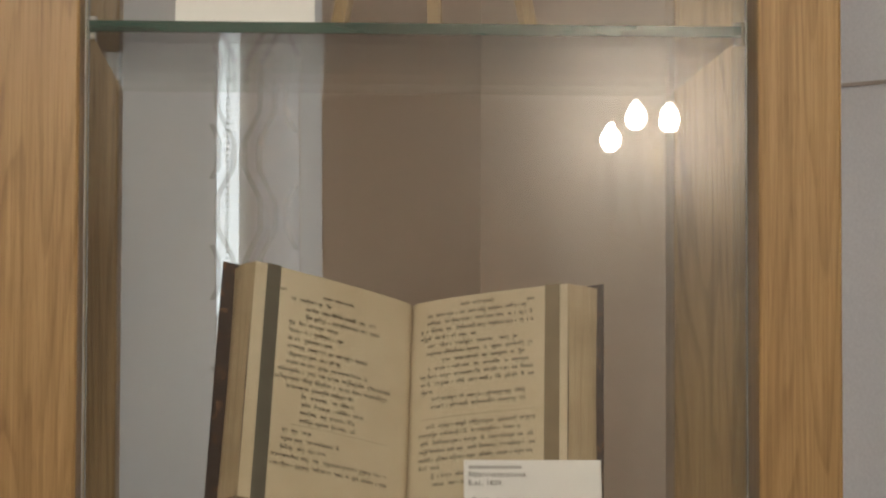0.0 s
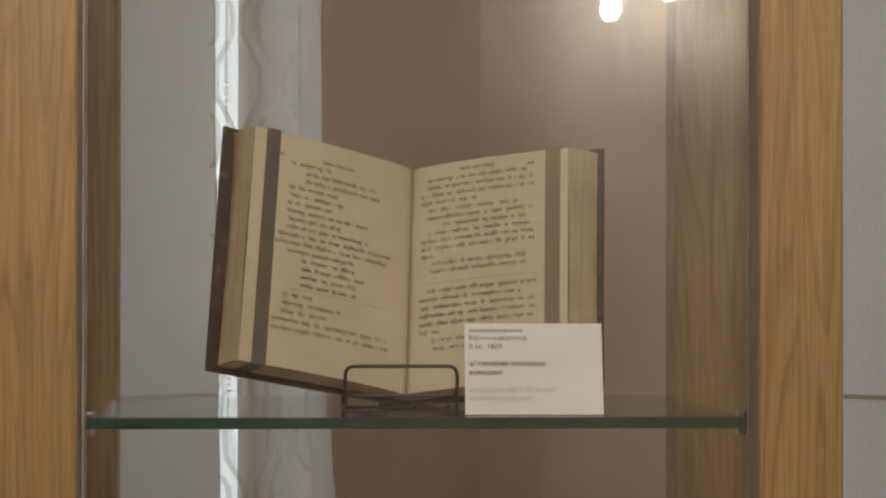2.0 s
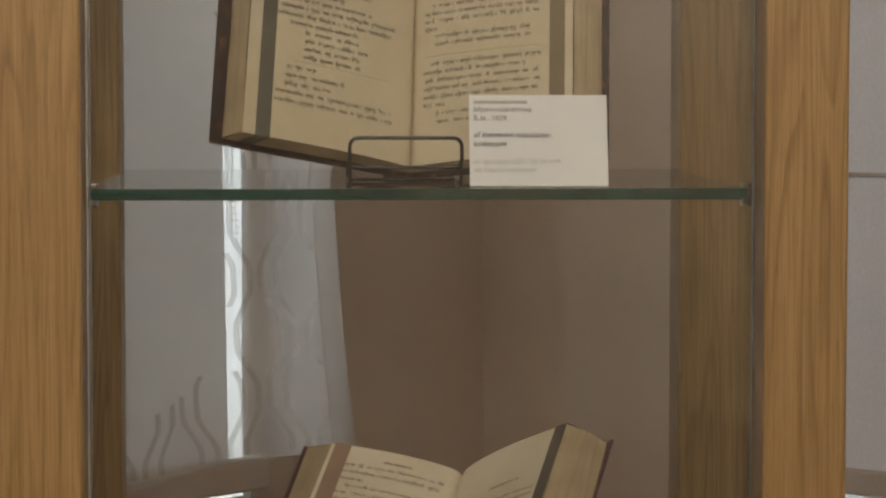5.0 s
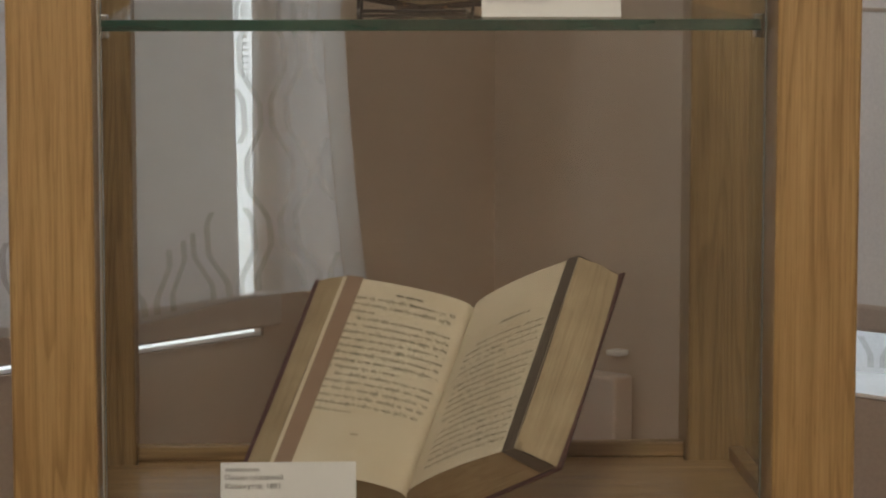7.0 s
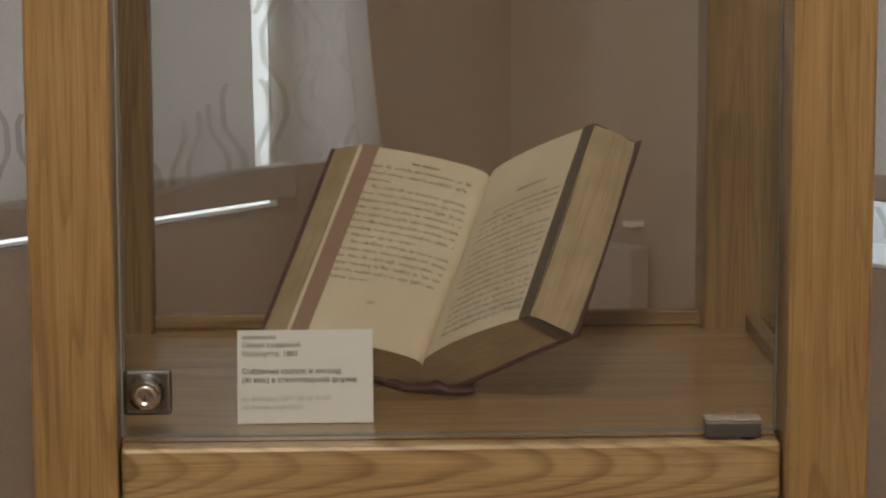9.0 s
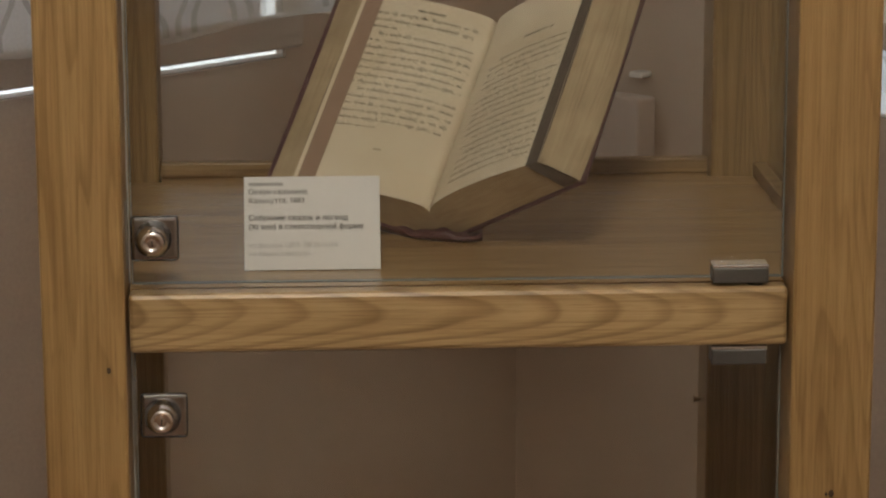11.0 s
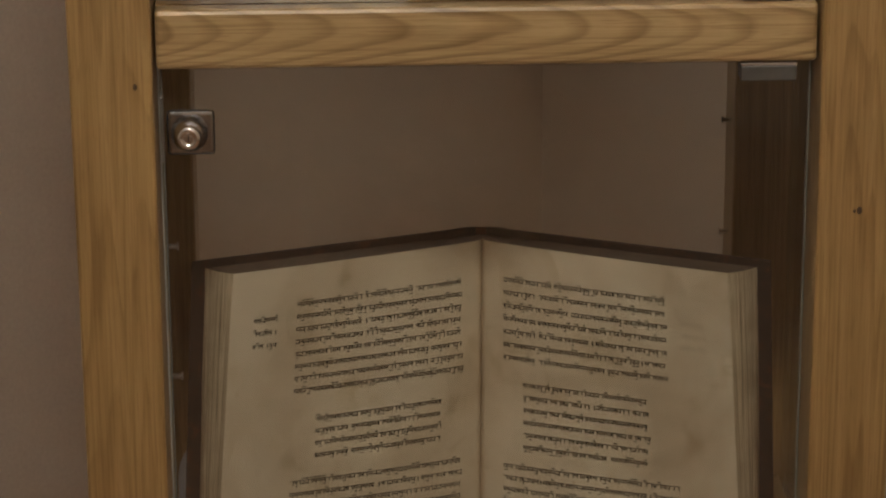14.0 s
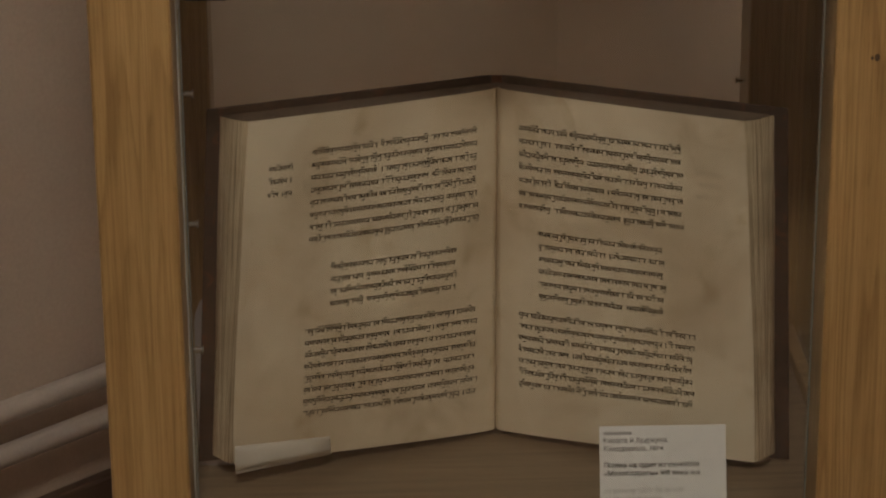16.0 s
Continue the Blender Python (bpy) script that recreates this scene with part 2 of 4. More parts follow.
LEAVES_BROWN = page_edges("browned_leaf_edges", (0.70, 0.585, 0.41), (0.17, 0.12, 0.07), "x", 13.0)
LEAVES_DARK = page_edges("dusty_leaf_edges", (0.16, 0.12, 0.085), (0.07, 0.052, 0.036), "x")
BAND_GREY = plain("grey_elastic_band", (0.105, 0.095, 0.070), 0.7, 0, 0.1, 30, 0.2, 900)
BAND_OLIVE = plain("olive_tan_elastic_band", (0.21, 0.155, 0.085), 0.65, 0, 0.1, 30, 0.2, 900)
BAND_ROSE = plain("rose_brown_paper_band", (0.30, 0.195, 0.135), 0.6, 0, 0.08, 20)
BAND_BROWN = plain("dark_brown_band", (0.085, 0.065, 0.048), 0.6, 0, 0.1, 20)


def marbled(name, base, vein):
    m, nt, b = nodes_of(name)
    v = noise_tex(nt, coords(nt), 75, 5, 0.65, 1.4)
    nt.links.new(ramp(nt, v, [(0.0, base), (0.56, base), (0.66, vein), (0.8, base)]), b.inputs["Base Color"])
    b.inputs["Roughness"].default_value = 0.45
    return m


COVER_A = marbled("marbled_cover", (0.028, 0.016, 0.013), (0.22, 0.11, 0.05))
COVER_B = marbled("purple_cloth_cover", (0.075, 0.03, 0.034), (0.11, 0.055, 0.06))
COVER_C = marbled("dark_leather_cover", (0.022, 0.015, 0.012), (0.09, 0.04, 0.02))
LEATHER = plain("worn_brown_leather", (0.14, 0.06, 0.03), 0.55, 0, 0.35, 60, 0.4)


# ---- mesh helpers ----
def finish(name, bm, material, parent=None, label="", smooth=False):
    me = bpy.data.meshes.new(name)
    bmesh.ops.recalc_face_normals(bm, faces=bm.faces)
    for f_ in bm.faces:
        f_.smooth = smooth
    bm.to_mesh(me)
    bm.free()
    for mat in material if isinstance(material, (list, tuple)) else (material,):
        me.materials.append(mat)
    ob = new(name, me)
    if parent is not None:
        ob.parent = parent
    if label:
        ob["label"] = label
    return ob


part = finish


def thing(name, where, label, category, group="", kind=""):
    ob = new(name)
    ob.location = where
    return tagged(ob, label, category, group, kind)


def box(bm, lo, hi, bevel=0.0, segments=2):
    lo, hi = Vector(lo), Vector(hi)
    r = bmesh.ops.create_cube(bm, size=1.0, matrix=Matrix.LocRotScale((lo + hi) / 2, None, hi - lo))
    vs = r["verts"]
    if bevel:
        es = list({e for v in vs for e in v.link_edges})
        bmesh.ops.bevel(bm, geom=es, offset=bevel, segments=segments, affect="EDGES", profile=0.5)
    return vs


def boxed(lo, hi, bevel=0.0, segments=2):
    bm = bmesh.new()
    box(bm, lo, hi, bevel, segments)
    return bm


def tube(points, radius, sides=10, closed=False):
    """A round bar along a line of points."""
    bm = bmesh.new()
    pts = [Vector(p) for p in points]
    n = len(pts)
    rings = []
    for i, p in enumerate(pts):
        a = pts[(i - 1) % n] if closed or i > 0 else p
        c = pts[(i + 1) % n] if closed or i < n - 1 else p
        q = (c - a).normalized().to_track_quat("Z", "Y")
        r = radius[i] if isinstance(radius, (list, tuple)) else radius
        rings.append([bm.verts.new(p + q @ Vector((r * math.cos(k * math.tau / sides), r * math.sin(k * math.tau / sides), 0))) for k in range(sides)])
    for i in range(n if closed else n - 1):
        a, c = rings[i], rings[(i + 1) % n]
        # keep the rings from twisting against each other
        best = min(range(sides), key=lambda s: (a[0].co - c[s].co).length)
        for k in range(sides):
            bm.faces.new((a[k], a[(k + 1) % sides], c[(k + 1 + best) % sides], c[(k + best) % sides]))
    if not closed:
        bm.faces.new(rings[0][::-1])
        bm.faces.new(rings[-1])
    return bm


def lathe(profile, sides=24):
    """A turned shape about z from (radius, height) pairs."""
    bm = bmesh.new()
    rings = [[bm.verts.new((max(r, 1e-5) * math.cos(k * math.tau / sides), max(r, 1e-5) * math.sin(k * math.tau / sides), z)) for k in range(sides)] for r, z in profile]
    for a, c in zip(rings, rings[1:]):
        for k in range(sides):
            bm.faces.new((a[k], a[(k + 1) % sides], c[(k + 1) % sides], c[k]))
    bm.faces.new(rings[0][::-1])
    bm.faces.new(rings[-1])
    return bm


def turned(bm, m):
    bmesh.ops.transform(bm, matrix=m, verts=bm.verts)
    return bm


WALL_TURN = Matrix((( S_AXIS.x, N_AXIS.x, 0, CORNER.x), (S_AXIS.y, N_AXIS.y, 0, CORNER.y), (0, 0, 1, 0), (0, 0, 0, 1)))


def in_room(bm):
    """From (s, n, z) of the room's plan to the world."""
    return turned(bm, WALL_TURN)


# ---- the room ----
SILL_Z, SILL_LOW, HEAD_Z = 0.993, 0.932, 2.55
WIN_L = (0.403, 1.75)
WIN_R = (0.45, 1.75)
TH = 0.35


def wall_with_window(name, span, opening, place, sill):
    """A thick wall along the first axis, with one opening; place maps (along, outwards, z) into (s, n, z)."""
    bm = bmesh.new()
    for a0, a1, z0, z1 in ((span[0], opening[0], 0, ROOM_H), (opening[1], span[1], 0, ROOM_H), (opening[0], opening[1], 0, sill - 0.006), (opening[0], opening[1], HEAD_Z, ROOM_H)):
        p, q = place(a0, 0, z0), place(a1, TH, z1)
        box(bm, [min(i, j) for i, j in zip(p, q)], [max(i, j) for i, j in zip(p, q)])
    return tagged(finish(name, in_room(bm), WALL), kind="structure")


def on_left(a, out, z):
    return (a, -out, z)


def on_right(a, out, z):
    return (-out, a, z)


wall_with_window("wall_window_1", (0, ROOM_S), WIN_L, on_left, SILL_Z)
wall_with_window("wall_window_2", (0, ROOM_N), WIN_R, on_right, SILL_LOW)
tagged(finish("wall_far_1", in_room(boxed((-TH, ROOM_N, 0), (ROOM_S, ROOM_N + 0.2, ROOM_H))), WALL), kind="structure")
tagged(finish("wall_far_2", in_room(boxed((ROOM_S, -TH, 0), (ROOM_S + 0.2, ROOM_N + 0.2, ROOM_H))), WALL), kind="structure")
tagged(finish("wall_corner", in_room(boxed((-TH, -TH, 0), (0, 0, ROOM_H))), WALL), kind="structure")
tagged(finish("floor", in_room(boxed((-TH, -TH, -0.1), (ROOM_S + 0.2, ROOM_N + 0.2, 0))), FLOOR), kind="structure")
tagged(finish("ceiling", in_room(boxed((-TH, -TH, ROOM_H), (ROOM_S + 0.2, ROOM_N + 0.2, ROOM_H + 0.1))), CEIL), kind="structure")
tagged(finish("baseboard_1", in_room(boxed((0, 0, 0), (ROOM_S, 0.018, 0.075), 0.004)), SKIRT), kind="structure")
tagged(finish("baseboard_2", in_room(boxed((0, 0.018, 0), (0.018, ROOM_N, 0.075), 0.004)), SKIRT), kind="structure")
GROUND = plain("outdoor_ground", (0.18, 0.18, 0.17), 0.9)
gbm = bmesh.new()
bmesh.ops.create_grid(gbm, x_segments=1, y_segments=1, size=800, matrix=Matrix.Translation((0, 0, -0.6)))
tagged(finish("ground", gbm, GROUND), kind="structure")
from mathutils.geometry import delaunay_2d_cdt


def cloth(name, colour, through, vary=0.06, pattern=None, clear=0.0):
    """Thin fabric: part of the light scatters back, part shines through, part slips between the threads."""
    m, nt, b = nodes_of(name)
    nt.nodes.remove(b)
    out = nt.nodes["Material Output"]
    dif, tra = nt.nodes.new("ShaderNodeBsdfDiffuse"), nt.nodes.new("ShaderNodeBsdfTranslucent")
    vec = coords(nt)
    weave = noise_tex(nt, vec, 260, 3, 0.7)
    slow = noise_tex(nt, vec, 7, 3)
    col = mix(nt, tuple(c * (1 - vary) for c in colour), colour, slow)
    col = mix(nt, col, ramp(nt, weave, [(0.3, (0.9, 0.9, 0.9)), (0.7, (1.04, 1.04, 1.04))]), 0.8, "MULTIPLY")
    nt.links.new(col, dif.inputs[0])
    nt.links.new(col, tra.inputs[0])
    ms = nt.nodes.new("ShaderNodeMixShader")
    ms.inputs[0].default_value = through
    nt.links.new(dif.outputs[0], ms.inputs[1])
    nt.links.new(tra.outputs[0], ms.inputs[2])
    last = ms.outputs[0]
    if clear:
        tr, m2 = nt.nodes.new("ShaderNodeBsdfTransparent"), nt.nodes.new("ShaderNodeMixShader")
        m2.inputs[0].default_value = clear
        nt.links.new(last, m2.inputs[1])
        nt.links.new(tr.outputs[0], m2.inputs[2])
        last = m2.outputs[0]
    nt.links.new(last, out.inputs[0])
    return m


BLIND = cloth("grey_white_blind_fabric", (0.74, 0.735, 0.74), 0.05)
BLIND_HEM = cloth("beige_blind_hem", (0.50, 0.44, 0.39), 0.04)
SHEER = cloth("sheer_curtain", (0.84, 0.83, 0.82), 0.45, clear=0.62)
SHEER_LINE = cloth("curtain_woven_line", (0.50, 0.445, 0.41), 0.45, clear=0.66)
SHEER_HEM = cloth("curtain_hem", (0.60, 0.58, 0.56), 0.3, clear=0.3)
REVEAL = plain("white_reveal_paint", (0.82, 0.81, 0.79), 0.6, 0, 0.03)


def window(name, opening, place, sill):
    """White casement set deep in the wall, with sill board, reveals and panes."""
    a0, a1 = opening
    top = thing(name, (0, 0, 0), "white casement window behind a roller blind and sheer curtain", "window", kind="structure")

    def bar(nm, lo, hi, mat, bevel=0.004):
        p, q = place(*lo), place(*hi)
        return part(nm, in_room(boxed([min(i, j) for i, j in zip(p, q)], [max(i, j) for i, j in zip(p, q)], bevel)), mat, top)

    bar("window_sill", (a0 + 0.002, 0.002, sill - 0.005), (a1 - 0.002, 0.25, sill), WHITE, 0.001)
    bar("reveal", (a0 + 0.001, 0.004, sill), (a0 + 0.012, 0.25, HEAD_Z), REVEAL, 0)
    bar("reveal", (a1 - 0.012, 0.004, sill), (a1 - 0.001, 0.25, HEAD_Z), REVEAL, 0)
    bar("window_frame", (a0 + 0.012, 0.25, sill), (a0 + 0.08, 0.31, HEAD_Z), WHITE)
    bar("window_frame", (a1 - 0.08, 0.25, sill), (a1 - 0.012, 0.31, HEAD_Z), WHITE)
    bar("window_frame", (a0 + 0.08, 0.25, sill), (a1 - 0.08, 0.31, sill + 0.07), WHITE)
    bar("window_frame", (a0 + 0.08, 0.25, HEAD_Z - 0.07), (a1 - 0.08, 0.31, HEAD_Z), WHITE)
    mid = (a0 + a1) / 2
    bar("mullion", (mid - 0.04, 0.25, sill + 0.07), (mid + 0.04, 0.31, HEAD_Z - 0.07), WHITE)
    for b0, b1 in ((a0 + 0.08, mid - 0.04), (mid + 0.04, a1 - 0.08)):
        bar("pane", (b0, 0.278, sill + 0.07), (b1, 0.282, HEAD_Z - 0.07), GLASS, 0).visible_shadow = False
    return top


def roller_blind(a0, a1, bottom, place, label, skew=0.0, hem=0.03, reach=0.0):
    top = thing("roller_blind", (0, 0, 0), label, "roller blind")
    n = 0.03

    def edge(z):
        """The free edge by the corner hangs slightly out of plumb."""
        return a0 - skew * max(0.0, 1.69 - z) * 0.020

    bm = bmesh.new()
    cols, rows = 24, 32
    grid = []
    for j in range(rows + 1):
        z = bottom + hem - 0.002 + (HEAD_Z + 0.1 - bottom - hem + 0.002) * j / rows
        grid.append([bm.verts.new(place(edge(z) + (a1 - edge(z)) * i / cols, -(n + 0.0025 * math.sin(i * 0.9) * (1 - j / rows)), z)) for i in range(cols + 1)])
    for j in range(rows):
        for i in range(cols):
            bm.faces.new((grid[j][i], grid[j][i + 1], grid[j + 1][i + 1], grid[j + 1][i]))
    part("fabric", in_room(bm), BLIND, top, smooth=True)
    for z in (1.363, 1.855):
        p, q = place(a0, -n - 0.0035, z), place(a1, -n - 0.0015, z + 0.0045)
        part("fold", in_room(boxed([min(i, j) for i, j in zip(p, q)], [max(i, j) for i, j in zip(p, q)], 0.0006)), BLIND_HEM, top)
    p, q = place(a0 - reach, -n - 0.006, bottom), place(a1, -n + 0.006, bottom + hem)
    part("hem_bar", in_room(boxed([min(i, j) for i, j in zip(p, q)], [max(i, j) for i, j in zip(p, q)], 0.004)), BLIND_HEM, top, "beige weighted hem")
    part("roller", in_room(tube([place(a0 - 0.02, -n, HEAD_Z + 0.1), place(a1 + 0.02, -n, HEAD_Z + 0.1)], 0.022)), WHITE, top)
    return top


def bead_chain(a, n, z0, z1, place):
    """Two runs of small beads that loop at the bottom."""
    top = thing("bead_chain", (0, 0, 0), "white plastic bead chain of the roller blind", "blind chain")
    bm = bmesh.new()
    step = 0.0072
    count = int((z1 - z0) / step)
    for k in range(count):
        z = z0 + k * step
        for side in (-1, 1):
            # the two runs hang close together and meet in a loop
            off = side * 0.0012 * min(1, k / 6)
            bow = 0.012 * math.exp(-k / 22.0) * (1 if side > 0 else 0.35)
            m = Matrix.Translation(place(a + off - bow, -n, z)) @ Matrix.Diagonal((0.0017, 0.0017, 0.0017, 1))
            bmesh.ops.create_icosphere(bm, subdivisions=1, radius=1, matrix=m)
    part("beads", in_room(bm), plain("grey_beads", (0.20, 0.20, 0.17), 0.4), top)
    return top


def sheer_curtain(a0, a1, z0, n, place, label, flare=0.056, z1=HEAD_Z + 0.25):
    """A hanging sheer with a woven pattern of linked ogees; a0 is its hem edge by the corner."""
    top = thing("sheer_curtain", (0, 0, 0), label, "curtain")
    width = a1 - a0

    def at(c, h, out=0.0):
        """c: 0 at the hem edge to 1, h: 0 at the bottom to 1."""
        low = (1 - h) ** 6
        a = a0 + (a1 - a0) * c - flare * low * (1 - c) ** 2
        wave = 0.0045 * math.sin(c * width * 24 + 1.2 * h) + 0.0015 * math.sin(c * width * 50 + 2 * h)
        z = z0 + (z1 - z0) * h + 0.006 * math.sin(c * 18) * low
        return place(a, -(n + wave * (0.6 + 0.4 * low) + out), z)

    def sheet(nm, c0, c1, mat, cols, rows=40, out=0.0):
        bm = bmesh.new()
        g = [[bm.verts.new(at(c0 + (c1 - c0) * i / cols, j / rows, out)) for i in range(cols + 1)] for j in range(rows + 1)]
        for j in range(rows):
            for i in range(cols):
                bm.faces.new((g[j][i], g[j][i + 1], g[j + 1][i + 1], g[j + 1][i]))
        return part(nm, in_room(bm), mat, top, smooth=True)

    hem = 0.036 / width
    sheet("hem", 0.0, hem, SHEER_HEM, 4, out=0.001)
    sheet("sheet", hem, 1.0, SHEER, int(width * 260))
    # ogee lines: two mirrored wavy lines with straight sides, repeated
    bm = bmesh.new()
    pitch, tall, lw = 0.062, 0.132, 0.0085
    lines = int(width * 0.97 / pitch) + 1
    for k in range(lines):
        for side in (-1, 1):
            steps = int((z1 - z0) * 0.97 / 0.006)
            prev = None
            for q in range(steps):
                z = q * 0.006
                ph = (z / tall + 0.5 * (k % 2)) % 1.0
                # a lantern outline: wide, neck, wide
                wv = 1 - abs(2 * ph - 1)
                wv = min(1.0, max(0.0, (wv - 0.22) * 1.9))
                off = side * (0.008 + wv * pitch * 0.38)
                a = hem * width + 0.03 + k * pitch + off
                # away from the hem only the lower border is patterned
                if not hem * width + 0.004 < a < width - 0.006 or (a > 0.17 and z > 0.085 + 0.015 * math.sin(40 * a)):
                    prev = None
                    continue
                c, h = a / width, z / (z1 - z0) + 0.004
                now = [bm.verts.new(at(c - lw / 2 / width, h, 0.0016)), bm.verts.new(at(c + lw / 2 / width, h, 0.0016))]
                if prev:
                    bm.faces.new((prev[0], prev[1], now[1], now[0]))
                prev = now
    part("woven_pattern", in_room(bm), SHEER_LINE, top, "woven linked ogee lines")
    return top


window("window_1", WIN_L, on_left, SILL_Z)
window("window_2", WIN_R, on_right, SILL_LOW)
roller_blind(WIN_L[0] + 0.0795, WIN_L[1] + 0.06, 1.0035, on_left, "pulled-down grey-white roller blind with light leaking at its edge", 1.0, 0.040, 0.075)
roller_blind(WIN_R[0] - 0.03, WIN_R[1] + 0.06, 1.009, on_right, "pulled-down grey-white roller blind above a bright gap at the sill")
bead_chain(WIN_L[0] + 0.067, 0.034, 1.290, HEAD_Z, on_left)
sheer_curtain(0.376, 1.80, 1.043, 0.085, on_left, "sheer white curtain with woven ogee lines, hanging beside the blind")
sheer_curtain(0.475, 1.73, 0.944, -0.05, on_right, "sheer white curtain with woven ogee lines behind the second blind", 0.0, HEAD_Z - 0.02)


def heating_pipe(z, label):
    top = thing("heating_pipe", (0, 0, 0), label, "pipe", "heating pipes")
    part("pipe", in_room(tube([(0.05, 0.06, z), (ROOM_S - 0.1, 0.06, z)], 0.0125, 14)), PIPE, top, smooth=True)
    for s in (0.35, 1.5, 2.9, 4.2):
        part("bracket", in_room(boxed((s, 0.0, z - 0.006), (s + 0.02, 0.05, z + 0.006), 0.002)), PIPE, top)
    return top


heating_pipe(0.222, "beige painted heating pipe along the wall")
heating_pipe(0.172, "beige painted heating pipe near the baseboard")


# ---- the cabinet ----
HALF, POST, DEPTH = 0.225, 0.056, 0.416
BACK = DEPTH + POST
DOOR_Y = 0.024
SHELF_Z, SHELF_B = 1.0255, 0.9850
BASE_Z, TOP_Z = 0.5075, 2.14
cab = thing("display_cabinet", (0, 0, 0), "tall oak display cabinet with glass sides and glass doors", "cabinet")
for px, py in ((-HALF - POST, 0), (HALF, 0), (-HALF - POST, DEPTH), (HALF, DEPTH)):
    part("post", boxed((px, py, 0), (px + POST, py + POST, TOP_Z), 0.0022), OAK_Z, cab)
KNOT = plain("dark_knot", (0.045, 0.025, 0.012), 0.6, 0, 0.4, 400)
for kx, kz, kr in ((-0.2369, 0.9765, 0.0017), (0.2541, 0.8825, 0.0021), (0.2507, 0.8822, 0.0011)):
    dot = lathe([(kr, -0.0002), (kr * 0.7, 0.0003), (kr * 0.2, 0.0004)], 14)
    part("knot", turned(dot, Matrix.Translation((kx, 0.0, kz)) @ Matrix.Diagonal((1, 1, 1.5, 1)) @ Matrix.Rotation(radians(90), 4, "X")), KNOT, cab, "small dark knot")


def notched_board(z0, z1, front, back):
    """A board cut out round the four posts, so that it reaches the side panes."""
    wide, slim = HALF + POST - 0.0115, HALF - 0.0015
    half = [(slim, front), (slim, POST + 0.001), (wide, POST + 0.001), (wide, DEPTH - 0.001), (slim, DEPTH - 0.001), (slim, back)]
    ring = half + [(-x, y) for x, y in reversed(half)]
    bm = bmesh.new()
    low, high = [bm.verts.new((x, y, z0)) for x, y in ring], [bm.verts.new((x, y, z1)) for x, y in ring]
    bm.faces.new(low[::-1])
    bm.faces.new(high)
    for k in range(len(ring)):
        q = (k + 1) % len(ring)
        bm.faces.new((low[k], low[q], high[q], high[k]))
    return bm


part("shelf_board", notched_board(SHELF_B + 0.001, SHELF_Z, 0.0325, BACK - 0.03), SHELF_TOP, cab, "polished oak shelf")
part("shelf_front", boxed((-HALF + 0.0015, 0.012, SHELF_B), (HALF - 0.0015, 0.0325, SHELF_Z), 0.003), OAK_FRONT, cab, "oak lipping with arched grain")
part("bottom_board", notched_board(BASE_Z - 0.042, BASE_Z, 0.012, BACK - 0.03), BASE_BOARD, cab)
part("top_board", boxed((-HALF - POST - 0.01, -0.01, TOP_Z), (HALF + POST + 0.01, BACK + 0.01, TOP_Z + 0.04), 0.003), OAK_X, cab)
part("back_bead", boxed((-HALF, DEPTH + 0.014, SHELF_Z), (HALF, DEPTH + 0.026, SHELF_Z + 0.013), 0.002), OAK_BEAD, cab)
part("back_bead", boxed((-HALF, DEPTH + 0.014, BASE_Z), (HALF, DEPTH + 0.026, BASE_Z + 0.013), 0.002), OAK_BEAD, cab)
for sx in (-1, 1):
    for z1 in (BASE_Z, SHELF_Z):
        xa, xb = sx * (HALF + POST - 0.022), sx * (HALF + POST - 0.011)
        part("side_bead", boxed((min(xa, xb), POST + 0.002, z1), (max(xa, xb), DEPTH - 0.002, z1 + 0.012), 0.0015), OAK_BEAD, cab)


SIDE_RIM = plain("bright_glass_rim", (0.36, 0.34, 0.30), 0.12)


def pane(nm, lo, hi, parent, label=""):
    ob = part(nm, boxed(lo, hi), GLASS, parent, label)
    ob.visible_shadow = False
    return ob


for z0, z1 in ((BASE_Z, SHELF_B), (SHELF_Z, TOP_Z)):
    for sx in (-1, 1):
        x = sx * (HALF + POST - 0.006)
        part("seal_strip", boxed((sx * 0.2243 - 0.0006, 0.0452, z0 + 0.001), (sx * 0.2243 + 0.0006, 0.0472, z1 - 0.001)), SIDE_RIM, cab)
        pane("side_pane", (x - 0.003, POST + 0.001, z0 + 0.001), (x + 0.003, DEPTH - 0.001, z1 - 0.001), cab)


def lock(parent, x, z):
    """Square chrome plate on the glass with a stepped cylinder and keyhole."""
    y = DOOR_Y - 0.0005
    part("lock_plate", boxed((x, y - 0.0035, z), (x + 0.0325, y, z + 0.031), 0.0028, 3), CHROME_DARK_REFLECTION, parent, "square chrome lock plate")
    body = lathe([(0.0125, 0.0), (0.0125, 0.003), (0.0105, 0.0045), (0.0105, 0.009), (0.0088, 0.0095), (0.0082, 0.0155), (0.0068, 0.0165), (0.0045, 0.0167), (0.0042, 0.0160), (0.0030, 0.0160), (0.0005, 0.0162)], 28)
    turned(body, Matrix.Translation((x + 0.0155, y - 0.0035, z + 0.0155)) @ Matrix.Rotation(radians(90), 4, "X"))
    part("lock_cylinder", body, CHROME, parent, "stepped chrome lock cylinder", smooth=True)
    key = boxed((x + 0.0151, y - 0.0200, z + 0.0133), (x + 0.0159, y - 0.0183, z + 0.0177))
    part("keyhole", key, BLACK_WIRE, parent)
    part("lock_catch", boxed((x - 0.0045, y - 0.002, z - 0.006), (x - 0.0028, y + 0.012, z + 0.040), 0.0005), STEEL, parent)


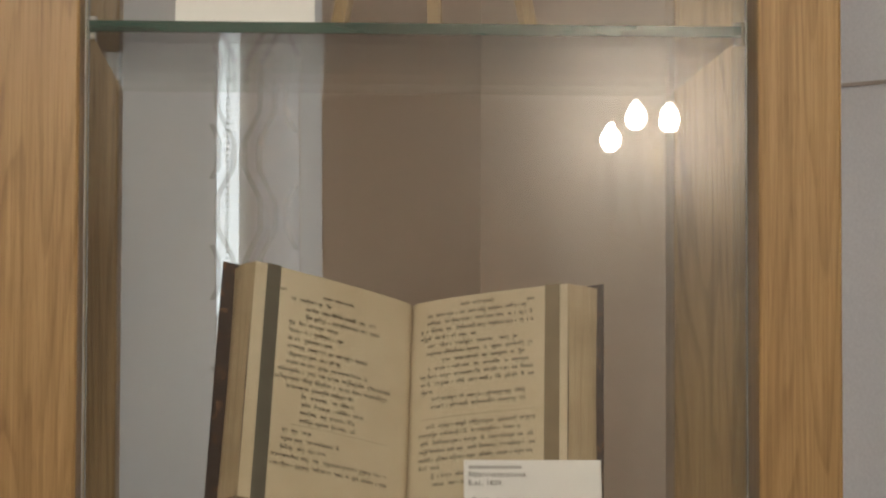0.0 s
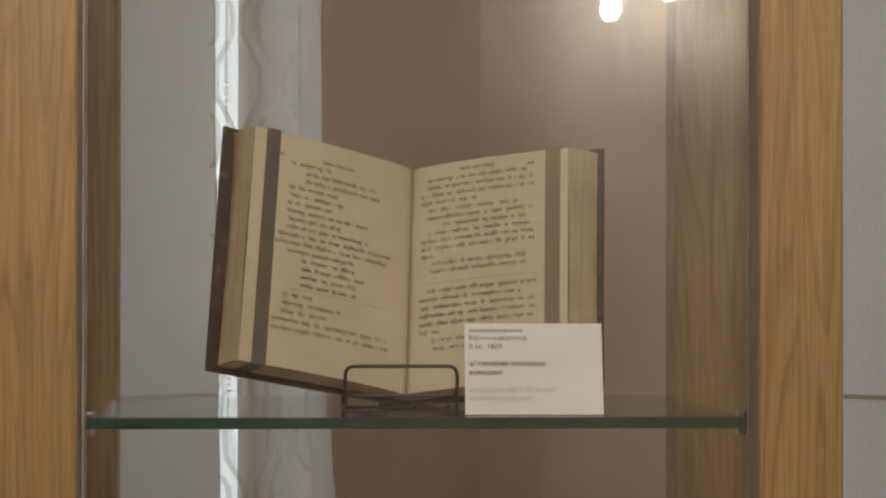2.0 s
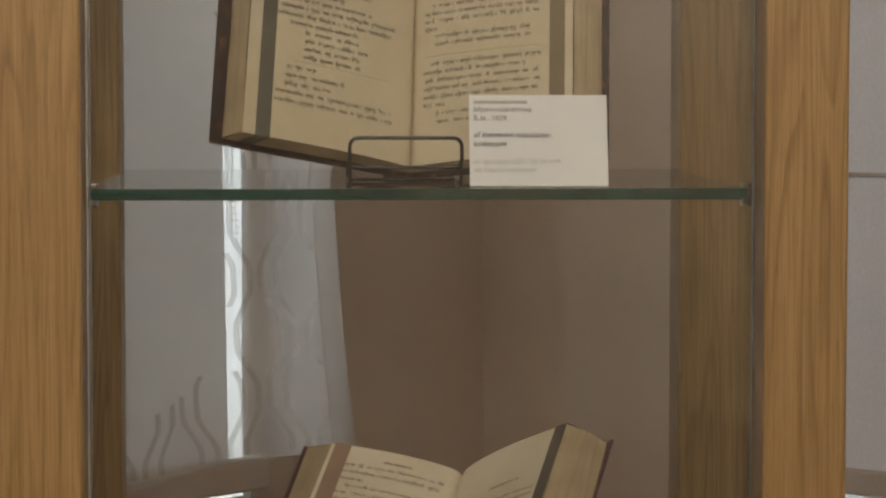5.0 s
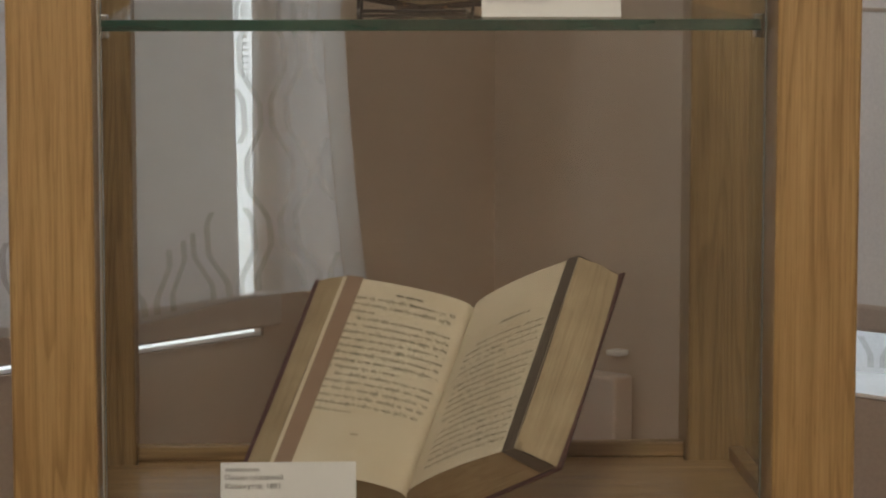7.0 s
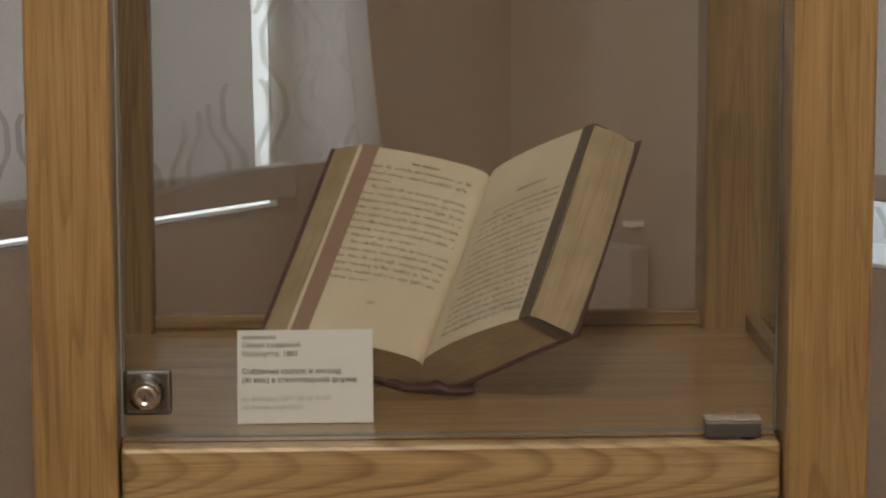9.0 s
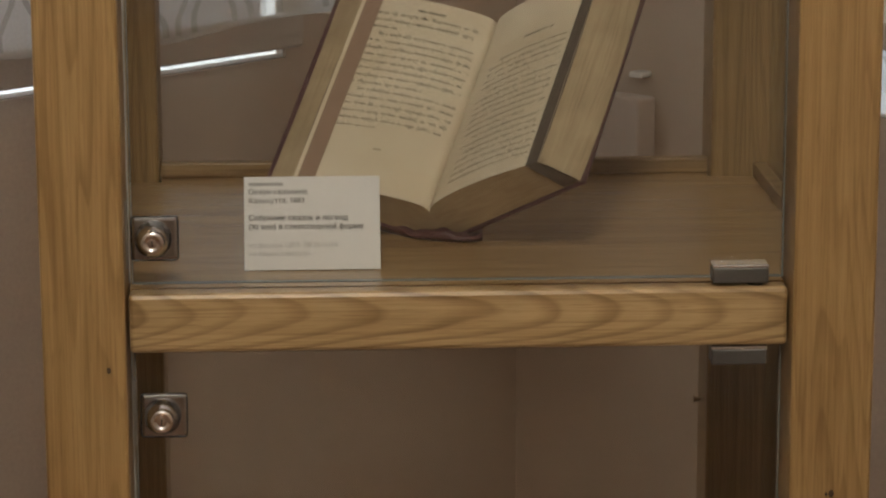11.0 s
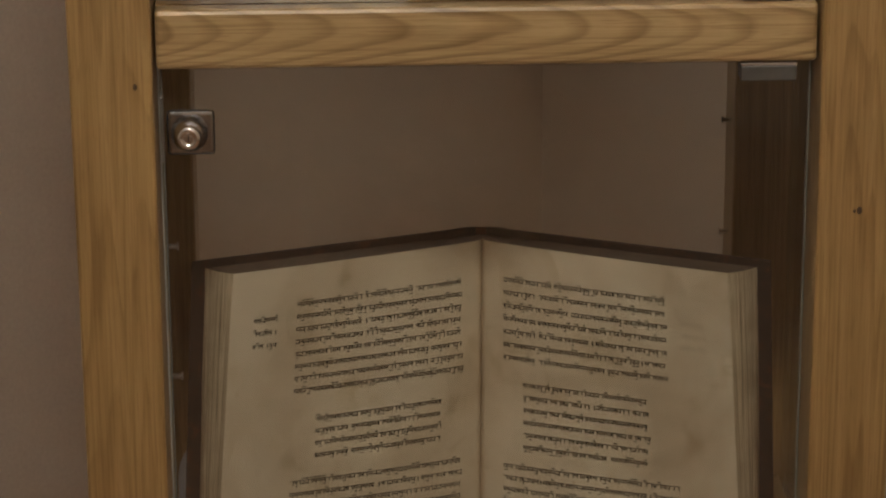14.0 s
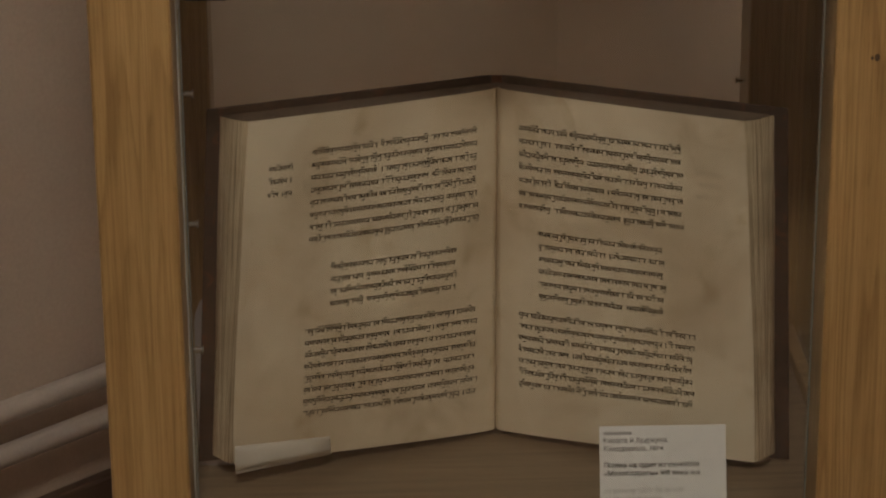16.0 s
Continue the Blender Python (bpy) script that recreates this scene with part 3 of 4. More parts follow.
def hinge(parent, x, z, upper):
    part("hinge", boxed((x, DOOR_Y - 0.0075, z), (x + 0.038, DOOR_Y + 0.010, z + 0.0110), 0.001), DARK_STEEL, parent, "grey metal glass-door hinge clamp")
    # the highlight along the clamp's top, put on as a thin chrome strip
    part("hinge_highlight", boxed((x - 0.0002, DOOR_Y - 0.0078, z + 0.0110), (x + 0.0382, DOOR_Y + 0.010, z + 0.0128), 0.0004), CHROME, parent, "chrome strip drawing the highlight on the clamp's top")
    if not upper:
        part("hinge_pivot", turned(lathe([(0.0055, -0.004), (0.0055, 0.0)], 14), Matrix.Translation((x + 0.030, DOOR_Y, z))), BLACK_WIRE, parent)


def glass_door(z0, z1, lock_z, hinge_low, hinge_high, lock_dx=0.0):
    d = pane("glass_door", (-HALF + 0.004, DOOR_Y, z0), (HALF - 0.004, DOOR_Y + 0.006, z1), cab, "frameless clear glass door")
    for x in (-HALF + 0.004, HALF - 0.004):
        part("glass_rim", boxed((x - 0.0004, DOOR_Y + 0.0005, z0), (x + 0.0004, DOOR_Y + 0.0055, z1)), GLASS_RIM, d)
    part("glass_rim", boxed((-HALF + 0.005, DOOR_Y + 0.0005, z0 - 0.0004), (HALF - 0.005, DOOR_Y + 0.0055, z0 + 0.0004)), GLASS_RIM, d)
    lock(d, -0.2215 + lock_dx, lock_z)
    hinge(d, 0.1725, hinge_low, False)
    hinge(d, 0.1725, hinge_high, True)
    return d


glass_door(SHELF_Z + 0.005, TOP_Z - 0.004, 1.0470, SHELF_Z + 0.002, TOP_Z - 0.017)
glass_door(BASE_Z + 0.004, SHELF_B - 0.003, 0.9235, BASE_Z + 0.002, SHELF_B - 0.0145, 0.0035)


def shelf_pin(x, y, z):
    t_ = thing("shelf_pin", (x, y, z), "small metal shelf pin in an oak post", "shelf pin", "shelf pins")
    sx = 1 if x < 0 else -1
    b = lathe([(0.0022, 0.0), (0.0022, 0.007), (0.0035, 0.0072), (0.0035, 0.0085)], 12)
    part("pin", turned(b, Matrix.Rotation(radians(90) * sx, 4, "Y")), CHROME, t_)
    return t_


def glass_shelf(z):
    t_ = thing("glass_shelf", (0, 0, z), "clear glass shelf with a green polished edge", "glass shelf")
    lo, hi = (-HALF + 0.002, 0.058, -0.008), (HALF - 0.002, DEPTH + 0.01, 0)
    p = part("sheet", boxed((lo[0] + 0.001, lo[1] + 0.001, lo[2]), (hi[0] - 0.001, hi[1] - 0.001, hi[2])), GLASS, t_)
    p.visible_shadow = False
    part("front_edge", boxed((lo[0], lo[1] - 0.0008, lo[2] + 0.0002), (hi[0], lo[1] + 0.0010, hi[2] - 0.0002), 0.0005), GLASS_EDGE, t_, "green glass edge")
    for x in (-HALF + 0.0005, HALF - 0.0045):
        for y in (0.062,):
            part("shelf_clip", boxed((x - 0.001, y, -0.013), (x + 0.006, y + 0.010, 0.0035), 0.001), CHROME, t_)
    return t_


GLASS_Z, GLASS_TOP_Z = 1.4, 1.7615
glass_shelf(GLASS_Z)
glass_shelf(GLASS_TOP_Z)
for z in (0.841, 0.743, 0.645):
    shelf_pin(-HALF, 0.075, z)
    shelf_pin(HALF, DEPTH + 0.02, z - 0.01)


# ---- books ----
class Book:
    """An open book: a gutter line and two halves that rise from it towards the reader."""

    def __init__(self, origin, lean, yaw, roll, height, left, right, bulge, spine, mats, over=(0.006, 0.006), spine_m=None, lip=0.0042):
        self.lip, self.over, self.spine_m = lip, over, spine_m
        self.o, self.h, self.bulge, self.spine, self.mats = Vector(origin), height, bulge, spine, mats
        turn = Matrix.Rotation(yaw, 3, "Z")
        v, w, u = Vector((0, math.sin(lean), math.cos(lean))), Vector((0, -math.cos(lean), math.sin(lean))), Vector((1, 0, 0))
        cr, sr = math.cos(roll), math.sin(roll)
        self.u, self.v, self.w = turn @ (u * cr + v * sr), turn @ (v * cr - u * sr), turn @ w
        self.half = {-1: left, 1: right}
        self.bow = {-1: 0.0, 1: 0.0}

    def at(self, x, y, out):
        return x * self.u + y * self.v + out * self.w

    def angle(self, side, y):
        W, ab, at_, T_, fan = self.half[side]
        return ab + (at_ - ab) * y / self.h

    def page(self, side, t, y, lift=0.0):
        W = self.half[side][0]
        a = self.angle(side, y)
        rise = self.bulge * 2.2 * math.sqrt(max(t, 0)) * (1 - t)
        rise -= 0.0042 * math.exp(-W * t / 0.0014)
        sag = 0.0012 * math.sin(3.1 * t + 4 * y / self.h)
        return self.at(side * W * t * math.cos(a), y, W * t * math.sin(a) + rise + sag * t * (1 - t) + lift)

    def back(self, side, t, y, lift=0.0, over=0.0):
        W, ab, at_, T_, fan = self.half[side]
        a = self.angle(side, y)
        qx = W * math.cos(a) + T_ * math.sin(a + fan)
        qw = W * math.sin(a) - T_ * math.cos(a + fan)
        k = t + over
        swing = self.bow[side] * math.sin(math.pi * y / self.h) * k
        return self.at(side * (qx * k + swing), y, -self.spine * (1 - k) + qw * k - lift)

    def build(self, name, label, page_label):
        page_m, leaf_m, top_m, cover_m = self.mats
        top = thing(name, self.o, label, "book")
        n, rows = 48, 20
        ts = [(i / n) ** 2.2 for i in range(n + 1)]
        for side in (-1, 1):
            bm = bmesh.new()
            g = [[bm.verts.new(self.page(side, t, self.h * j / rows, 0.0002)) for t in ts] for j in range(rows + 1)]
            for j in range(rows):
                for i in range(n):
                    bm.faces.new((g[j][i], g[j][i + 1], g[j + 1][i + 1], g[j + 1][i]))
            leaf = part("page", bm, page_m, top, page_label, smooth=True)
            # the block of leaves below the open page
            bm = bmesh.new()
            uv = bm.loops.layers.uv.new("uv")

            def quad(pts, uvs, idx):
                f_ = bm.faces.new([bm.verts.new(p) for p in pts])
                f_.material_index = idx
                for lp, c in zip(f_.loops, uvs):
                    lp[uv].uv = c

            lay = 6
            for j in range(rows):
                y0, y1 = self.h * j / rows, self.h * (j + 1) / rows
                for q in range(lay):
                    k0, k1 = q / lay, (q + 1) / lay
                    # leaves at the fore edge swell a little
                    def fe(k, y):
                        swell = 0.0028 * math.sin(math.pi * k) + 0.0008 * math.sin(9 * k + 20 * y)
                        return self.page(side, 1, y).lerp(self.back(side, 1, y), k) + side * swell * self.u
                    quad([fe(k0, y0), fe(k1, y0), fe(k1, y1), fe(k0, y1)], [(k0, y0), (k1, y0), (k1, y1), (k0, y1)], 0)
            for y, idx in ((0.0, 0), (self.h, 1)):
                for i in range(n):
                    quad([self.page(side, ts[i], y), self.page(side, ts[i + 1], y), self.back(side, ts[i + 1], y), self.back(side, ts[i], y)],
                         [(0, ts[i]), (0, ts[i + 1]), (1, ts[i + 1]), (1, ts[i])], idx)
            bmesh.ops.remove_doubles(bm, verts=bm.verts, dist=1e-5)
            part("leaf_block", bm, (leaf_m, top_m), top, "thick block of browned leaf edges", smooth=True)
            # cover board
            bm = bmesh.new()
            o2, th, lip = self.over[side > 0] / self.half[side][0], 0.0032, self.lip
            ring = []
            for y in (-lip, self.h + lip):
                for t, ov in ((0.02, 0), (0.5, 0), (1.0, o2)):
                    yy = min(max(y, 0), self.h)
                    shift = (y - yy) * self.v
                    ring.append([bm.verts.new(self.back(side, t, yy, 0.0006, ov) + shift), bm.verts.new(self.back(side, t, yy, 0.0006 + th, ov) + shift)])
            a, b_ = ring[:3], ring[3:]
            for i in range(2):
                bm.faces.new((a[i][0], a[i + 1][0], b_[i + 1][0], b_[i][0]))
                bm.faces.new((a[i][1], b_[i][1], b_[i + 1][1], a[i + 1][1]))
                bm.faces.new((a[i][0], a[i][1], a[i + 1][1], a[i + 1][0]))
                bm.faces.new((b_[i][0], b_[i + 1][0], b_[i + 1][1], b_[i][1]))
            bm.faces.new((a[2][0], a[2][1], b_[2][1], b_[2][0]))
            bm.faces.new((a[0][0], b_[0][0], b_[0][1], a[0][1]))
            bmesh.ops.bevel(bm, geom=list(bm.edges), offset=0.0007, segments=1, affect="EDGES")
            part("cover", bm, cover_m, top)
        # spine
        bm = bmesh.new()
        ends = []
        for y in (-0.004, self.h + 0.004):
            arc = []
            for k in range(9):
                t = -1 + 2 * k / 8
                arc.append((bm.verts.new(self.at(t * 0.020, y, -self.spine - 0.0045 - 0.004 * (1 - t * t))), bm.verts.new(self.at(t * 0.018, y, -self.spine - 0.0025 - 0.004 * (1 - t * t)))))
            ends.append(arc)
        for k in range(8):
            (a0, a1), (b0, b1) = ends[0][k], ends[0][k + 1]
            (c0, c1), (d0, d1) = ends[1][k], ends[1][k + 1]
            for f4 in ((a0, b0, d0, c0), (a1, c1, d1, b1), (a0, a1, b1, b0), (c0, d0, d1, c1)):
                bm.faces.new(f4)
        part("spine", bm, self.spine_m or cover_m, top, smooth=True)
        return top

    def strap(self, top, side, t0, t1, mat, label):
        """A flat band round the leaves, seen along the page and over its ends."""
        bm = bmesh.new()
        rows = 12

        def edge(t):
            pts = [self.back(side, t, 0, -0.001) - 0.0006 * self.v]
            pts.append(self.page(side, t, 0, 0.0009) - 0.0008 * self.v)
            pts += [self.page(side, t, self.h * j / rows, 0.0009) for j in range(rows + 1)]
            pts.append(self.page(side, t, self.h, 0.0009) + 0.0008 * self.v)
            pts.append(self.back(side, t, self.h, -0.001) + 0.0006 * self.v)
            return [bm.verts.new(p) for p in pts]

        cols = [edge(t0 + (t1 - t0) * i / 3) for i in range(4)]
        for c0, c1 in zip(cols, cols[1:]):
            for i in range(len(c0) - 1):
                bm.faces.new((c0[i], c0[i + 1], c1[i + 1], c1[i]))
        return part("band", bm, mat, top, label, smooth=True)

    def print_lines(self, top, side, lines, size, seed, ink, weight=1.0, run=1.0, hang=False):
        """Unreadable print: each line is a run of small bars. lines: (t0, t1, height from the bottom)."""
        rng = random.Random(seed)
        bm = bmesh.new()
        W = self.half[side][0]
        for t0, t1, y in lines:
            x = t0 * W
            while x < t1 * W:
                word = rng.choice((2, 3, 4, 5, 6, 8, 11)) * size * 0.55 * run
                word = min(word, t1 * W - x)
                if word < size * 0.4:
                    break

                def mark(xa, xb, ya, yb):
                    ps = []
                    for xx, yy in ((xa, ya), (xb, ya), (xb, yb), (xa, yb)):
                        t = xx / W if side > 0 else (W - xx) / W
                        ps.append(bm.verts.new(self.page(side, min(max(t, 0.01), 0.99), yy, 0.0006)))
                    bm.faces.new(ps)

                # each sign: a piece of head bar, a stem and a small bowl beside it
                g = x
                while g < x + word - size * 0.3:
                    cw = size * rng.uniform(0.42, 0.66)
                    st = size * 0.15 * weight
                    foot = y - size * rng.uniform(0.12, 0.22)
                    head = y + size * 0.30
                    mark(g, g + cw + (size * 0.02 if hang else -size * 0.1), head, head + size * 0.13 * weight)
                    mark(g + cw - st - size * 0.08, g + cw - size * 0.08, foot, head)
                    kind = rng.random()
                    if kind < 0.55:
                        low = y + size * rng.uniform(-0.12, 0.08)
                        mark(g + size * 0.02, g + cw - st - size * 0.06, low, low + size * 0.15 * weight)
                        mark(g + size * 0.02, g + size * 0.02 + st * 0.9, low, low + size * rng.uniform(0.2, 0.3))
                    elif kind < 0.8:
                        mark(g + size * 0.04, g + size * 0.04 + st, y - size * 0.05, head)
                        mark(g + size * 0.1, g + cw - size * 0.1, y + size * 0.02, y + size * 0.02 + st)
                    if rng.random() < 0.16:
                        mark(g, g + cw * 0.8, y + size * 0.55, y + size * 0.68)
                    if rng.random() < 0.14:
                        mark(g + cw * 0.2, g + cw * 0.9, y - size * 0.40, y - size * 0.29)
                    g += cw
                if rng.random() < 0.22:
                    bar = x + word + size * 0.35
                    if bar < t1 * W - size * 0.2:
                        mark(bar, bar + size * 0.14, y - size * 0.2, y + size * 0.42)
                        x += size * 0.5
                x += word + size * (rng.uniform(0.12, 0.3) if hang else rng.uniform(0.35, 0.7))
        return tagged(part("print", bm, ink, top), "rows of small dark print on paper", kind="stuff")


def rows_of(y_top, pitch, spans):
    """Lines from the top down; None leaves a line out."""
    return [(sp[0], sp[1], y_top - i * pitch) for i, sp in enumerate(spans) if sp]


# the upper book, held by a wire easel on the glass shelf
b1 = Book((-0.0008, 0.2183, 1.4082), 0.3663, -0.0541, -0.0241, 0.1798, (0.138, 0.5348, 0.5905, 0.0216, 0.2538), (0.1258, 0.377, 0.4033, 0.0238, 0.80),
          0.006, 0.012, (PAGE_A, LEAVES_PALE, LEAVES, COVER_A), (0.0095, 0.0045))
book1 = b1.build("book", "open old book with marbled boards and elastic bands", "yellowed printed page")
b1.strap(book1, -1, 0.839, 0.925, BAND_GREY, "grey-brown elastic band")
b1.strap(book1, 1, 0.855, 0.95, BAND_OLIVE, "tan elastic band")
H1 = b1.h
# spans along each line, from the top down; the left page counts them from its outer edge
left1 = [(0.23, 0.50), (0.33, 0.76), (0.33, 0.81), (0.23, 0.53), (0.23, 0.58), (0.23, 0.51), (0.23, 0.74), (0.23, 0.59), (0.23, 0.73), (0.176, 0.88), (0.165, 0.88), (0.235, 0.655), (0.332, 0.683), (0.335, 0.734), (0.332, 0.68), (0.331, 0.69)]
b1.print_lines(book1, -1, rows_of(H1 * 0.874, H1 * 0.0345, left1), 0.0042, 3, INK_SOFT, 0.85, 0.8)
b1.print_lines(book1, -1, [(0.425, 0.63, H1 * 0.908), (0.15, 0.21, H1 * 0.905)], 0.0034, 13, INK_SOFT, 1.0, 1.2)
notes1 = [(0.234, 0.414), (0.23, 0.577), (0.226, 0.51), (0.176, 0.886), (0.173, 0.878)]
b1.print_lines(book1, -1, rows_of(H1 * 0.307, H1 * 0.0365, notes1), 0.0042, 14, INK_SOFT, 0.85, 0.8)
right1 = [(0.10, 0.73), (0.10, 0.785), (0.06, 0.785), (0.06, 0.415), (0.107, 0.69), (0.10, 0.786), (0.204, 0.733), (0.11, 0.787), (0.061, 0.787), (0.063, 0.788), (0.065, 0.17), (0.138, 0.736), (0.14, 0.736)]
b1.print_lines(book1, 1, rows_of(H1 * 0.925, H1 * 0.0343, right1), 0.0042, 4, INK_SOFT, 0.85, 0.8)
b1.print_lines(book1, 1, [(0.312, 0.524, H1 * 0.961), (0.74, 0.79, H1 * 0.948)], 0.0036, 15, INK_SOFT, 1.0, 1.2)
notes1 = [(0.114, 0.80), (0.065, 0.703), (0.078, 0.80), (0.068, 0.80), (0.07, 0.80), (0.071, 0.193), (0.152, 0.55), (0.153, 0.5)]
b1.print_lines(book1, 1, rows_of(H1 * 0.428, H1 * 0.0363, notes1), 0.0042, 16, INK_SOFT, 0.85, 0.8)


def thin_rule(book, top, side, t0, t1, y):
    """A hairline printed across the page above its notes."""
    bm = bmesh.new()
    prev = None
    for k in range(21):
        t = t0 + (t1 - t0) * k / 20
        now = [bm.verts.new(book.page(side, t, y + d, 0.0006)) for d in (0.0, 0.00035)]
        if prev:
            bm.faces.new((prev[0], now[0], now[1], prev[1]))
        prev = now
    part("rule", bm, INK_FAINT, top, "thin printed rule")


thin_rule(b1, book1, -1, 0.13, 0.72, H1 * 0.338)
thin_rule(b1, book1, 1, 0.069, 0.79, H1 * 0.466)

# the middle book, lying back on the oak shelf
b2 = Book((-0.0148, 0.1694, 1.0495), 0.9044, -0.4585, 0.05, 0.1919, (0.1055, 0.2447, 0.3073, 0.0228, 1.0191), (0.1138, 0.5312, 0.5252, 0.0323, 0.4288),
          0.008, 0.034, (PAGE_B, LEAVES_PALE, LEAVES, COVER_B), (0.003, 0.005), None, 0.002)
b2.bow[1] = 0.006
book2 = b2.build("book", "open thick old book with purple boards lying on oak", "yellowed printed page")
b2.strap(book2, -1, 0.835, 0.965, BAND_ROSE, "tan paper band")
b2.strap(book2, 1, 0.897, 0.998, BAND_BROWN, "dark brown band")
H2 = b2.h
full = (0.155, 0.95)
b2.print_lines(book2, -1, [(0.45, 0.66, H2 * 0.936)], 0.0034, 21, INK_SOFT, 1.1, 1.2)
b2.print_lines(book2, -1, rows_of(H2 * 0.898, H2 * 0.0368, [(0.155, 0.93), (0.155, 0.93), (0.155, 0.36), (0.22, 0.93)] + [full] * 6 + [(0.155, 0.7), (0.22, 0.95)] + [full] * 4 + [(0.155, 0.45)]), 0.0039, 5, INK_SOFT, 0.72, 0.8)
b2.print_lines(book2, -1, [(0.5, 0.57, H2 * 0.205)], 0.0034, 22, INK_FAINT, 1.1, 1.2)
b2.print_lines(book2, 1, [(0.42, 0.70, H2 * 0.765)], 0.0036, 23, INK_SOFT, 1.0, 1.2)
b2.print_lines(book2, 1, rows_of(H2 * 0.69, H2 * 0.0345, [(0.24, 0.86), (0.15, 0.86), (0.15, 0.86), (0.15, 0.86), (0.15, 0.6), (0.24, 0.86)] + [(0.15, 0.86)] * 5 + [(0.15, 0.7), (0.24, 0.86)] + [(0.15, 0.87)] * 6), 0.0036, 6, INK_SOFT, 0.66, 0.8)

# torn cloth of the spine, hanging down to the shelf under the leaves
bm = bmesh.new()
prev = None
for k in range(21):
    f = k / 20
    fray = 0.0016 * math.sin(13 * f) + 0.0010 * math.sin(31 * f + 1)
    base = Vector((-0.050 + 0.074 * f, 0.214 - 0.116 * f + 0.074 * f * f, SHELF_Z + 0.0006)) - b2.o
    now = [bm.verts.new(base + Vector((0, 0.002, 0.0080 + fray))), bm.verts.new(base + Vector((0, -0.006, 0.0055 + fray))), bm.verts.new(base + Vector((0, -0.006 + fray, 0.0030))), bm.verts.new(base)]
    if prev:
        for i in range(3):
            bm.faces.new((prev[i], prev[i + 1], now[i + 1], now[i]))
    prev = now
torn = part("torn_spine_cloth", bm, COVER_B, book2, "frayed purple spine cloth", smooth=True)
sol = torn.modifiers.new("thick", "SOLIDIFY")
sol.thickness = 0.0008

# the large lower book, standing open
b3 = Book((0.0038, 0.2199, 0.5125), 0.0893, -0.0144, -0.0092, 0.2778, (0.2198, 0.3729, 0.5606, 0.0285, 0.2618), (0.2132, 0.3909, 0.5896, 0.0307, 0.2655),
          0.006, 0.02, (PAGE_C, LEAVES_BROWN, LEAVES_DARK, COVER_C), (0.011, 0.011), LEATHER, 0.006)
book3 = b3.build("book", "large open old book with dark leather boards standing in the cabinet", "browned printed page")
H3 = b3.h
for side in (-1, 1):
    for k in range(1, 5):
        bm = bmesh.new()
        prev = None
        for j in range(11):
            y = H3 * j / 10
            now = [bm.verts.new(b3.page(side, t, y, -0.0019 * k + 0.0006 * math.sin(9 * y + k))) for t in (0.955, 0.985, 1.0 + 0.0062 * k + 0.0015 * math.sin(17 * y + 2 * k))]
            if prev:
                bm.faces.new((prev[0], prev[1], now[1], now[0]))
                bm.faces.new((prev[1], prev[2], now[2], now[1]))
            prev = now
        part("loose_leaf", bm, PAGE_C if k % 2 else LEAVES_DARK, book3, "browned leaf standing out of the block", smooth=True)
left3, right3 = [], []
for y_top, pitch, count, t0, t1 in ((0.887, 0.0355, 8, 0.08, 0.745), (0.551, 0.0355, 4, 0.16, 0.655), (0.370, 0.0348, 8, 0.08, 0.745)):
    left3 += rows_of(H3 * y_top, H3 * pitch, [(1 - t1, 1 - t0)] * count)
for y_top, pitch, count, t0, t1 in ((0.895, 0.0372, 7, 0.09, 0.745), (0.598, 0.0363, 6, 0.17, 0.667), (0.355, 0.0342, 7, 0.09, 0.775)):
    right3 += rows_of(H3 * y_top, H3 * pitch, [(t0, t1)] * count)
b3.print_lines(book3, -1, left3, 0.0066, 7, INK_SOFT, 0.8, 4.0, True)
b3.print_lines(book3, 1, right3, 0.0066, 8, INK_SOFT, 0.8, 4.0, True)
b3.print_lines(book3, -1, rows_of(H3 * 0.855, H3 * 0.0368, [(0.09, 0.19)] * 3), 0.0060, 9, INK_SOFT, 0.9, 1.0, True)
b3.print_lines(book3, 1, rows_of(H3 * 0.835, H3 * 0.034, [(0.80, 0.895), (0.81, 0.90), (0.80, 0.89)]), 0.0058, 10, INK_GHOST, 0.9, 1.0, True)


